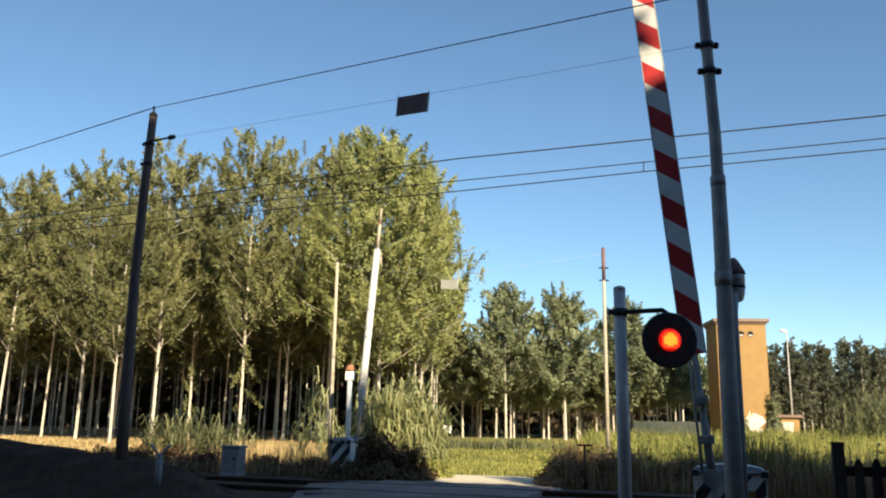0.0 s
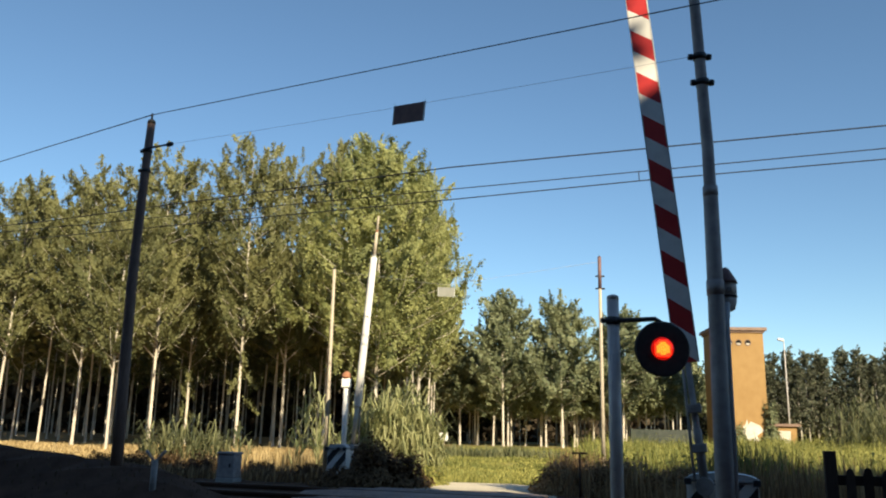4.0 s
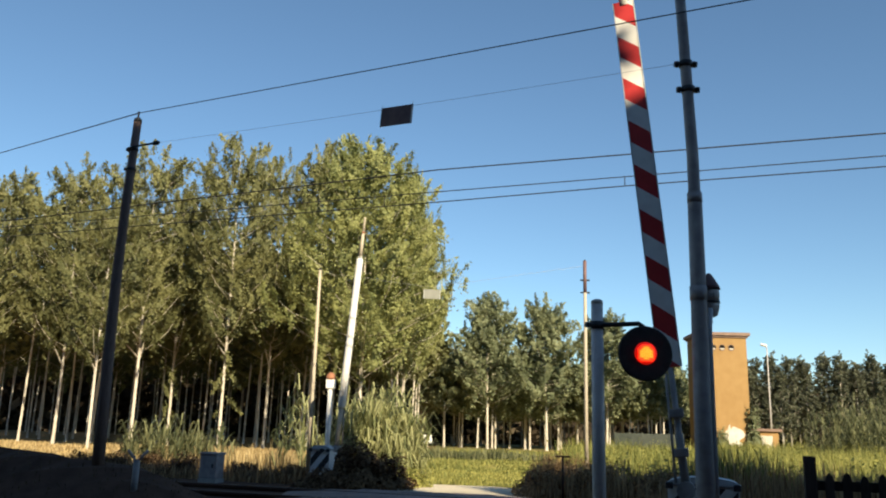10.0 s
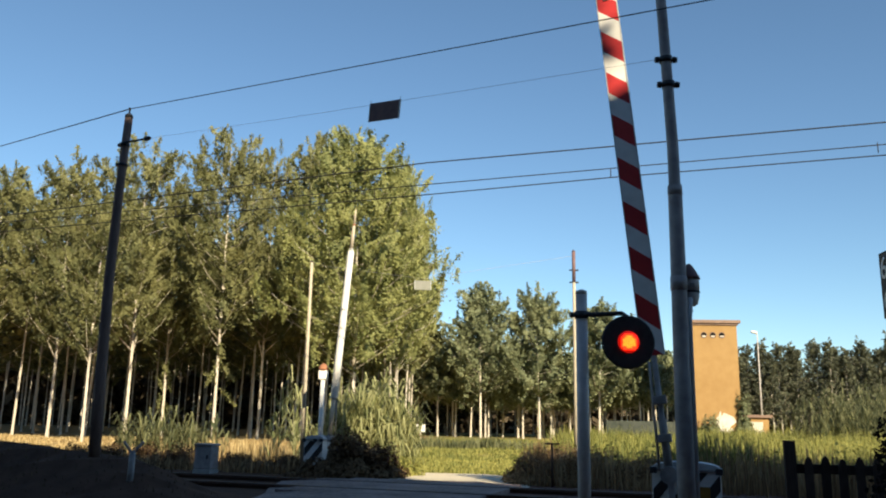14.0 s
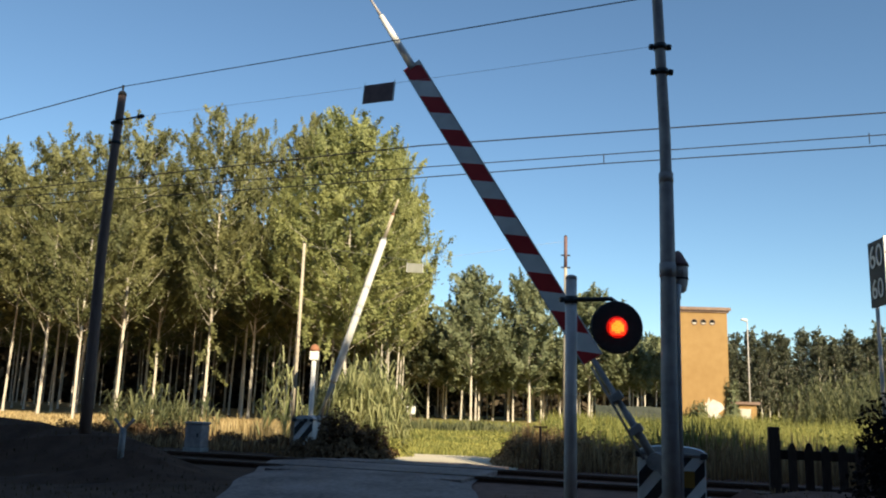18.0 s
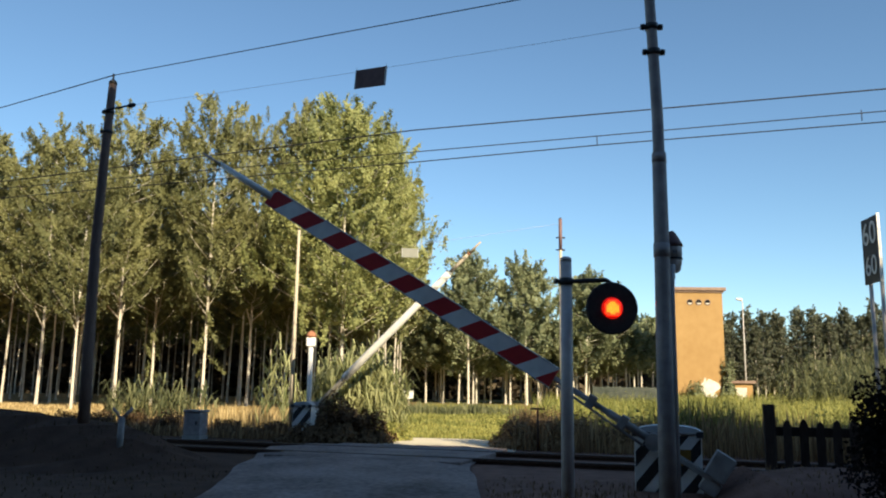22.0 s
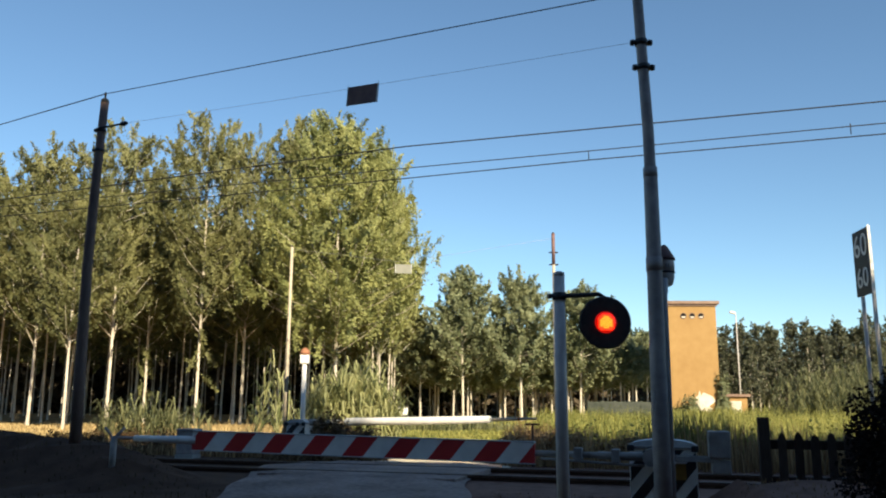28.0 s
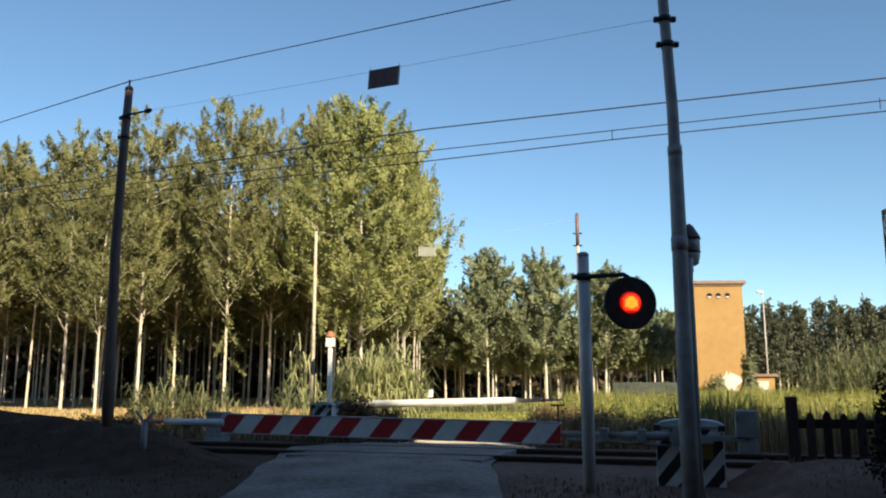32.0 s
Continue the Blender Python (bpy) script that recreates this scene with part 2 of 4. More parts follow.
def boxed(*a, bevel=0.0):
    return box(bmesh.new(), *a, bevel=bevel)


def tube(bm, points, radii, sides=10, caps=True, join=None):
    """A round bar through points, with a radius at each."""
    pts = [Vector(p) for p in points]
    rings = []
    for i, p in enumerate(pts):
        d = (pts[min(i + 1, len(pts) - 1)] - pts[max(i - 1, 0)]).normalized()
        u = d.orthogonal().normalized() if abs(d.z) > 0.99 else d.cross(Vector((0, 0, 1))).normalized()
        w = d.cross(u)
        r = radii[i] if isinstance(radii, (list, tuple)) else radii
        rings.append([bm.verts.new(p + r * (math.cos(2 * math.pi * k / sides) * u + math.sin(2 * math.pi * k / sides) * w)) for k in range(sides)])
    if join is not None:
        bm.faces.new((rings[0][0], rings[0][1], min(join, key=lambda v: (v.co - pts[0]).length)))
    for a, b in zip(rings, rings[1:]):
        for k in range(sides):
            bm.faces.new((a[k], a[(k + 1) % sides], b[(k + 1) % sides], b[k])).smooth = True
    if caps:
        bm.faces.new(rings[0][::-1])
        bm.faces.new(rings[-1])
    return bm


def tubed(points, radii, sides=10):
    return tube(bmesh.new(), points, radii, sides)


def prism(bm, outline, y0, y1):
    """A flat outline in x and z, given depth along y."""
    a = [bm.verts.new((x, y0, z)) for x, z in outline]
    b = [bm.verts.new((x, y1, z)) for x, z in outline]
    bm.faces.new(a)
    bm.faces.new(b[::-1])
    for i in range(len(a)):
        j = (i + 1) % len(a)
        bm.faces.new((a[j], a[i], b[i], b[j]))
    bmesh.ops.recalc_face_normals(bm, faces=bm.faces)
    return bm


def clip(outline, axis, limit, keep_low):
    """Cuts a convex outline at a straight limit."""
    out = []
    for i, p in enumerate(outline):
        q = outline[(i + 1) % len(outline)]
        ins = [(v[axis] <= limit) == keep_low or v[axis] == limit for v in (p, q)]
        if ins[0]:
            out.append(p)
        if ins[0] != ins[1] and abs(q[axis] - p[axis]) > 1e-9:
            s = (limit - p[axis]) / (q[axis] - p[axis])
            out.append((p[0] + s * (q[0] - p[0]), p[1] + s * (q[1] - p[1])))
    return out


def slanted_bands(x0, x1, z0, z1, period, lean, phase=0.0):
    """Outlines of slanted bands of half a period that fill a rectangle, and whether each is an odd one."""
    out, k = [], -6
    while True:
        a = x0 + phase + k * period / 2
        if a > x1 + abs(lean):
            return out
        o = [(a, z0), (a + period / 2, z0), (a + period / 2 + lean, z1), (a + lean, z1)]
        o = clip(clip(o, 0, x0, False), 0, x1, True)
        if len(o) > 2:
            out.append((o, k % 2))
        k += 1


# ---- the railway's line: across the view, away to the left ----
PSI = radians(73)
ALONG = Vector((-math.sin(PSI), math.cos(PSI), 0))
ACROSS = Vector((math.cos(PSI), math.sin(PSI), 0))
TRACK = Vector((2.45, 13.2, 0))


def off_track(x, y):
    return (x - TRACK.x) * ACROSS.x + (y - TRACK.y) * ACROSS.y


def on_line(s, n, z=0.0):
    """A place s metres along the track to the left of its origin and n metres beyond it."""
    return TRACK + s * ALONG + n * ACROSS + Vector((0, 0, z))


def step(a, b, v):
    v = min(max((v - a) / (b - a), 0), 1)
    return v * v * (3 - 2 * v)


def ground_z(x, y):
    n = off_track(x, y)
    z = 0.1 * step(-7, -2.6, n) - 0.06 * step(2.2, 8, n) + (0.28 * step(13, 19, x) - 0.15 * (1 - step(13, 19, x))) * step(35, 65, y)
    z += 0.13 * math.exp(-((x - 1.3) ** 2 + (y - 8.75) ** 2) / 0.35)
    bank = 0.45 * step(-3.1, -4.9, x) + min(0.085 * max(-3.95 - x, 0), 1.1)
    z += 0.33 * step(3.0, 3.6, x) * (1 - step(9, 12, x)) * step(-5.2, -3.4, n) * (1 - step(-2.75, -2.55, n))
    z += bank * step(-4.2, -2.9, n) * (1 - step(-2.6, -2.0, n))
    return z


def road_edges(y):
    left = -2.75 - 0.1 * max(y - 9.7, 0) + (0.9 * step(17, 24, y))
    right = 0.36 + 1.0 * step(12.4, 18, y)
    return left, right


def road_z(x, y):
    n = off_track(x, y)
    return ground_z(x, y) + 0.02 + 0.03 * step(-5, -1.2, n) * (1 - step(1.2, 5, n))


def build_ground():
    far = [-2500, -800, -300, -140]
    xs = far + [-90, -70, -55, -42] + list(np.linspace(-32, 32, 129)) + [42, 55, 70, 90] + [-v for v in far[::-1]]
    ys = far + [-60, -40, -25] + list(np.linspace(-12, 44, 141)) + list(np.linspace(46, 130, 43)) + [200, 350, 900, 2500]
    verts = [(x, y, ground_z(x, y) + (0.05 * noise.noise((x * 0.35, y * 0.35, 0)) - 0.03 if abs(off_track(x, y)) > 3 and max(abs(x), abs(y)) < 135 else 0)) for y in ys for x in xs]
    w = len(xs)
    faces = [(j * w + i, j * w + i + 1, (j + 1) * w + i + 1, (j + 1) * w + i) for j in range(len(ys) - 1) for i in range(w - 1)]
    ground = tagged(raw("ground", verts, faces, EARTH), "dry brown earth with worn grass", "ground", kind="structure")
    # grassy soil over the field, dry litter under the poplars, lighter redder earth right of the road
    for m in (MEADOW, LITTER, RED_EARTH):
        ground.data.materials.append(m)
    for p in ground.data.polygons:
        if off_track(p.center.x, p.center.y) > 4.2:
            p.material_index = 1 if p.center.x > -3.2 else 2
        elif p.center.x > 0.2:
            p.material_index = 3


build_ground()


def build_strip(name, y0, y1, n, material, label, squeeze=0.0, lift=0.0):
    verts, faces = [], []
    for j in range(n + 1):
        y = y0 + (y1 - y0) * j / n
        l, r = road_edges(y)
        l, r = l + squeeze, r - squeeze
        wob = 0.12 * noise.noise((0, y * 0.8, 3))
        for i in range(7):
            x = l + wob + (r - l) * i / 6
            edge = -0.05 if i in (0, 6) else 0
            verts.append((x, y, road_z(x, y) + edge + lift + 0.03))
    for j in range(n):
        for i in range(6):
            a = j * 7 + i
            faces.append((a, a + 1, a + 8, a + 7))
    return tagged(raw(name, verts, faces, material), label, "road", kind="structure")


build_strip("road", -40, 15.9, 120, ASPHALT, "worn grey asphalt lane leading over the crossing")


def build_track_path():
    """The pale dirt track that goes on beyond the crossing and bends to the right."""
    verts, faces, n = [], [], 40
    for j in range(n + 1):
        u = j / n
        y = 15.6 + 3.6 * u
        c = -0.7 + 0.55 * u
        h = 2.0 - 0.55 * u - 0.6 * max(u - 0.8, 0)
        for i in range(5):
            x = c - h + 2 * h * i / 4 + 0.15 * noise.noise((i, y, 0))
            verts.append((x, y, ground_z(x, y) + 0.045 + (-0.04 if i in (0, 4) else 0)))
    for j in range(n):
        for i in range(4):
            a = j * 5 + i
            faces.append((a, a + 1, a + 6, a + 5))
    tagged(raw("dirt_track", verts, faces, GRAVEL_ROAD), "pale sunlit gravel track beyond the crossing", "road", kind="structure")


build_track_path()

# ---- the railway ----


def build_railway():
    track = thing("railway_track", Matrix.Translation(TRACK - Vector((0, 0, 0.16))) @ pose(0, 0, 0, 0, 0, 163), "single railway track with rusty rails on brown ballast", "railway track")
    # ballast bed with a stony surface, open where the road crosses
    rng = np.random.default_rng(4)
    profile = [(-2.6, 0.1), (-1.9, 0.2), (-1.3, 0.24), (0, 0.235), (1.3, 0.24), (1.9, 0.2), (2.6, 0.1)]
    verts, faces = [], []
    ss = np.linspace(-60, 90, 301)
    for s in ss:
        for n, z in profile:
            verts.append((s, n, z - 0.03 + rng.normal(0, 0.012)))
    w = len(profile)
    for j in range(len(ss) - 1):
        for i in range(w - 1):
            a = j * w + i
            faces.append((a, a + w, a + w + 1, a + 1))
    raw("ballast_bed", verts, faces, BALLAST, track)
    # loose stones along the near part
    verts, faces = [], []
    for _ in range(5200):
        s, n, r = rng.uniform(-9, 16), rng.uniform(-2.4, 2.4), rng.uniform(0.025, 0.05)
        z = 0.2 - 0.14 * max(abs(n) - 1.5, 0)
        k = len(verts)
        a = rng.uniform(0, 6.3)
        ring = [(s + r * math.cos(a + q * 2.1) * rng.uniform(0.7, 1.2), n + r * math.sin(a + q * 2.1) * rng.uniform(0.7, 1.2), z - 0.01) for q in range(3)]
        verts += ring + [(s + rng.normal(0, 0.01), n, z + r * 0.8)]
        faces += [(k, k + 1, k + 3), (k + 1, k + 2, k + 3), (k + 2, k, k + 3)]
    tagged(raw("ballast_stones", verts, faces, BALLAST, track), kind="stuff")
    foot = [(-0.07, 0.19), (0.07, 0.19), (0.07, 0.205), (0.012, 0.22), (0.012, 0.3), (0.036, 0.31), (0.036, 0.345), (-0.036, 0.345), (-0.036, 0.31), (-0.012, 0.3), (-0.012, 0.22), (-0.07, 0.205)]
    for n in (-0.75, 0.75):
        bm = bmesh.new()
        a = [bm.verts.new((-60, n + y, z)) for y, z in foot]
        b = [bm.verts.new((90, n + y, z)) for y, z in foot]
        for i in range(len(a)):
            j = (i + 1) % len(a)
            bm.faces.new((a[i], a[j], b[j], b[i]))
        bmesh.ops.recalc_face_normals(bm, faces=bm.faces)
        rail = part("rail", bm, RAIL_RUST, track, "rust-brown steel rail")
        part("rail_head", boxed(-60, n - 0.03, 0.345, 90, n + 0.03, 0.35), RAIL_TOP, rail, "worn bright rail head")
    bm = boxed(-0.12, -1.3, 0.08, 0.12, 1.3, 0.19, bevel=0.015)
    first = part("sleeper", bm, SLEEPER, track)
    for k in range(-20, 55):
        s = k * 0.62
        if k == -20:
            first.location.x = s
        elif not -2.0 < s - 3.3 < 2.2:
            o = new("sleeper", first.data)
            o.parent, o.location = track, (s, 0, 0)
    # crossing deck panels between and beside the rails
    for n0, n1 in ((-0.66, -0.02), (0.02, 0.66), (-1.55, -0.85), (0.85, 1.55)):
        for s0 in (1.9, 2.98, 4.06):
            bm = boxed(s0, n0, 0.2, s0 + 1.07, n1, 0.343, bevel=0.012)
            part("deck_panel", bm, ASPHALT, track, "grey crossing deck panel")
    return track


build_railway()


def straight_wire(name, points, radius, material, label, category="wire", sag=0.0):
    pts = []
    for (a, b) in zip(points, points[1:]):
        a, b = Vector(a), Vector(b)
        for k in range(16):
            u = k / 16
            pts.append(a.lerp(b, u) - Vector((0, 0, sag * 4 * u * (1 - u))))
    pts.append(Vector(points[-1]))
    return tagged(part(name, tubed(pts, radius, 6), material), label, category)


def build_catenary():
    line = thing("overhead_line", Matrix.Identity(4), "overhead railway wires above the track with droppers", "overhead line")
    for name, s_z, r in (("feeder_wire", ((-60, 6.6), (-4.6, 5.87), (3.3, 5.84), (12.4, 5.47), (60, 4.4)), 0.011),
                         ("messenger_wire", ((-60, 6.0), (-4.5, 5.52), (3.3, 5.43), (60, 4.7)), 0.0085),
                         ("contact_wire", ((-60, 5.7), (-4.5, 5.35), (0, 5.31), (3.3, 5.24), (60, 4.4)), 0.0095)):
        part(name, tubed([on_line(s, 0, z) for s, z in s_z], r, 6), WIRE, line, "dark overhead wire")
    for s in (-16.2, -12.2, -8.1, -4.0, 0.02, 4.3, 8.6):
        z0 = 5.31 - 0.02 * s
        part("dropper", tubed([on_line(s, 0, z0), on_line(s, 0, z0 + 0.17)], 0.008, 5), WIRE, line)


build_catenary()

# ---- poles and the height-warning wire ----


def build_near_right_pole():
    p = thing("crossing_pole", pose(2.12, 8.1, 0.06), "tall dark weathered pole beside the near barrier", "pole", "poles at the crossing")
    part("shaft", tubed([(0, 0, -0.1), (0.0, 0, 1.2), (0.005, 0, 2.6), (0.004, 0, 3.58), (0.003, 0, 3.62), (0.0, 0, 4.0), (-0.055, 0, 5.5), (-0.1, 0, 6.4)], [0.09, 0.084, 0.076, 0.07, 0.059, 0.058, 0.054, 0.05], 20), POLE_STEEL, p)
    part("bell_band", tubed([(0.004, 0, 2.52), (0.004, 0, 2.66)], [0.083, 0.082], 20), POLE_STEEL, p)
    part("collar", tubed([(0.004, 0, 3.5), (0.003, 0, 3.6)], [0.074, 0.072], 20), POLE_STEEL, p)
    for z, x in ((4.7, -0.02), (4.98, -0.035)):
        clamp = part("clamp_band", tubed([(x, 0, z - 0.03), (x, 0, z + 0.03)], 0.068, 18), DARK_METAL, p, "dark steel clamp band")
        for side in (-1, 1):
            part("insulator", tubed([(x + side * 0.055, 0, z), (x + side * 0.075, 0, z), (x + side * 0.076, 0, z), (x + side * 0.115, 0, z)], [0.02, 0.022, 0.036, 0.03], 10), DARK_METAL, clamp)
    part("conduit", tubed([(0.088, 0.0, 0), (0.085, 0.0, 2.2), (0.12, 0.04, 2.45)], 0.034, 12), GREY_PAINT, p, "steel conduit up the pole")
    return p


build_near_right_pole()


def build_bell():
    b = thing("warning_bell", pose(2.255, 8.2, 2.44), "grey crossing warning bell with a peaked cap", "bell")
    part("housing", tubed([(0, 0, 0.0), (0, 0, 0.02), (0, 0, 0.1), (0, 0, 0.14)], [0.05, 0.078, 0.098, 0.095], 8), GALV, b)
    belly = part("belly", tubed([(0, 0, 0.14), (0, 0, 0.25), (0, 0, 0.27)], [0.1, 0.102, 0.094], 8), GALV, b)
    part("cap", tubed([(0, 0, 0.27), (0, 0, 0.3), (0, 0, 0.4), (0, 0, 0.43)], [0.114, 0.106, 0.045, 0.015], 8), PLATE_BROWN, b, "rust-brown peaked cap")
    part("band", tubed([(0, 0, 0.132), (0, 0, 0.15)], 0.105, 8), DARK_METAL, b)
    part("sound_slot", boxed(-0.02, -0.1, 0.18, 0.02, -0.09, 0.22), DIRTY_GREY, belly)
    part("clapper", tubed([(0, 0, -0.06), (0, 0, 0.0)], [0.026, 0.02], 10), DARK_METAL, b)
    part("bracket", boxed(-0.13, -0.025, 0.07, -0.05, 0.025, 0.12), DARK_METAL, b)


build_bell()


def build_left_pole():
    p = thing("telephone_pole", pose(-5.56, 12.6, 0.62), "slim dark tarred wooden pole with a side arm", "pole", "poles at the crossing")
    part("shaft", tubed([(0.03, 0, -0.2), (0.0, 0, 1.2), (-0.03, 0, 2.75), (-0.012, 0, 4.2), (0.02, 0, 5.42)], [0.092, 0.085, 0.077, 0.07, 0.062], 16), POLE_WOOD, p)
    part("cap", tubed([(0.02, 0, 5.42), (0.02, 0, 5.47), (0.02, 0, 5.5)], [0.068, 0.062, 0.03], 12), DARK_METAL, p)
    part("pin", tubed([(0.02, 0, 5.5), (0.02, 0, 5.6)], [0.014, 0.02], 8), DARK_METAL, p)
    arm = part("side_arm", tubed([(-0.08, -0.03, 4.96), (0.03, -0.09, 4.97), (0.36, -0.1, 5.03)], 0.018, 8), DARK_METAL, p, "dark steel side arm")
    part("insulator", tubed([(0.34, -0.1, 5.025), (0.37, -0.1, 5.03), (0.43, -0.1, 5.045), (0.46, -0.1, 5.05)], [0.022, 0.038, 0.038, 0.016], 10), DARK_METAL, arm)
    for z in (4.62, 4.95):
        part("band", tubed([(0.003, 0, z - 0.025), (0.003, 0, z + 0.02)], 0.078, 14), DARK_METAL, p)
        part("bolt", boxed(-0.11, -0.03, z - 0.025, -0.06, 0.03, z + 0.02, bevel=0.006), DARK_METAL, p)


build_left_pole()
straight_wire("telephone_wire", [(-19.0, 23.3, 7.55), (-9.9, 16.5, 6.88), (-5.54, 12.6, 6.2)], 0.009, WIRE, "dark telephone wire from the wooden pole")
straight_wire("telephone_wire", [(-5.54, 12.6, 6.2), (1.98, 8.0, 5.56), (8.5, 4.0, 5.0)], 0.0065, WIRE, "dark telephone wire from the wooden pole")
straight_wire("span_wire", [(-5.1, 12.5, 5.67), (1.98, 8.1, 5.04)], 0.002, WIRE_PALE, "thin wire that carries the warning plate", sag=0.02)


def build_plate(name, m, w, h, material, label):
    p = thing(name, m, label, "sign")
    part("panel", boxed(-w / 2, -0.008, -h, w / 2, 0.008, 0, bevel=0.004), material, p)
    for x in (-w / 2, w / 2):
        part("edge_strip", boxed(x - 0.006, -0.012, -h - 0.002, x + 0.006, 0.012, 0.002), GREY_PAINT, p, "bare pale edge strip")
        part("hook", tubed([(x, 0, 0.0), (x, 0, 0.04)], 0.0025, 6), WIRE_PALE, p)


build_plate("height_warning_plate", pose(-1.055, 9.95, 5.295, 0, 4.5, -32), 0.48, 0.25, PLATE_BROWN, "dark rusty plate hung on the span wire")
build_plate("height_warning_plate", pose(-0.96, 19.0, 4.5, 0, 0, 8), 0.38, 0.22, PLATE_PALE, "pale sunlit plate hung beyond the track")


def build_far_pole(m, h, label, top_dark):
    p = thing("far_pole", m, label, "pole", "poles at the crossing")
    part("shaft", tubed([(0, 0, -0.1), (0, 0, h * 0.5), (0, 0, h)], [0.05, 0.042, 0.034], 12), PALE_WOOD, p)
    if top_dark:
        part("top_sleeve", tubed([(0, 0, h - 0.75), (0, 0, h + 0.02)], 0.042, 12), PLATE_BROWN, p, "dark sleeve at the top")
        for z in (h - 0.45, h - 0.75):
            part("insulator", tubed([(-0.11, 0, z), (0.11, 0, z)], [0.016, 0.022], 8), DARK_METAL, p)
    part("cap", tubed([(0, 0, h), (0, 0, h + 0.05)], [0.045, 0.015], 10), DARK_METAL, p)


build_far_pole(pose(-3.7, 19.5, 0.05), 4.95, "slim sunlit wooden pole beyond the track", False)
build_far_pole(pose(2.66, 19.5, 0.05), 5.3, "slim wooden pole with insulators beyond the track", True)
straight_wire("span_wire", [(-3.7, 19.5, 4.95), (-0.96, 19.0, 4.55), (2.66, 19.5, 5.25)], 0.003, WIRE_PALE, "thin wire that carries the far plate")

# ---- crossing signals ----


def build_signal():
    s = thing("crossing_signal", pose(1.28, 8.95, 0.06), "grey crossing signal post with a lit red lamp", "traffic light")
    part("post", tubed([(0, 0, -0.1), (0, 0, 1.3), (0, 0, 2.6)], [0.07, 0.066, 0.062], 20), GALV, s)
    part("post_cap", tubed([(0, 0, 2.6), (0, 0, 2.635), (0, 0, 2.65)], [0.065, 0.06, 0.03], 20), GALV, s)
    arm = part("bracket", tubed([(-0.1, -0.02, 2.37), (0.1, -0.06, 2.37), (0.42, -0.09, 2.385), (0.5, -0.09, 2.33)], 0.026, 10), DARK_METAL, s, "dark steel bracket arm")
    part("clamp", tubed([(0, 0, 2.33), (0, 0, 2.41)], 0.076, 18), DARK_METAL, s)
    part("clamp_bolt", tubed([(-0.13, -0.03, 2.37), (-0.09, -0.02, 2.37)], 0.03, 8), DARK_METAL, s)
    head = new("lamp_head")
    head.parent = s
    head.matrix_basis = pose(0.475, -0.12, 2.072, 90, 0, 3)
    part("backboard", tubed([(0, 0, -0.02), (0, 0, 0), (0, 0, 0.012)], [0.275, 0.287, 0.283], 48), BLACK_PAINT, head, "round black backboard")
    part("rim", tubed([(0.0, 0, 0.012), (0, 0, 0.02)], [0.281, 0.27], 48), DARK_METAL, head)
    part("lamp_can", tubed([(0, 0, -0.2), (0, 0, -0.17), (0, 0, -0.02)], [0.1, 0.13, 0.14], 24), BLACK_PAINT, head)
    part("lens", tubed([(0, 0, 0.02), (0, 0, 0.035), (0, 0, 0.045)], [0.118, 0.105, 0.07], 32), LENS_RED, head, "glowing red lens")
    for name, near, far, material, label in (("lamp_grid", 0, 3.5, LED, "bright orange lamp elements"), ("outer_lamp_grid", 3.5, 5.0, LED_RED, "red lamp elements round the edge")):
        bm = bmesh.new()
        for i in range(-4, 5):
            for j in range(-4, 5):
                if near <= math.hypot(i, j) + 0.35 * math.sin(i * 2.3 + j * 3.7) < far:
                    box(bm, i * 0.019 - 0.007, j * 0.019 - 0.0085, 0.03, i * 0.019 + 0.007, j * 0.019 + 0.0085, 0.048 + 0.003 * ((i * 7 + j * 5) % 3))
        part(name, bm, material, head, label)


build_signal()


def build_far_signal():
    s = thing("far_signal", pose(-3.12, 18.5, 0.08), "white signal post with a small round lamp beyond the track", "traffic light")
    part("post", tubed([(0, 0, -0.1), (0, 0, 2.05)], [0.058, 0.055], 14), WHITE_PAINT, s)
    head = part("lamp_box", boxed(-0.1, -0.09, 2.05, 0.1, 0.09, 2.26, bevel=0.03), WHITE_PAINT, s, "white lamp box")
    part("hood", tubed([(0, 0, 2.26), (0, 0, 2.31), (0, 0, 2.37), (0, 0, 2.41)], [0.12, 0.115, 0.08, 0.03], 12), BRICK_RED, head, "rust-red hood")


build_far_signal()

# ---- barriers ----
NEAR_PIVOT, NEAR_TURN = (2.44, 9.79, 0.72), 90 + 73.9
FAR_PIVOT, FAR_TURN = (-2.844, 18.03, 0.852), -23.8


STRIPE_SHIFT = 0.285


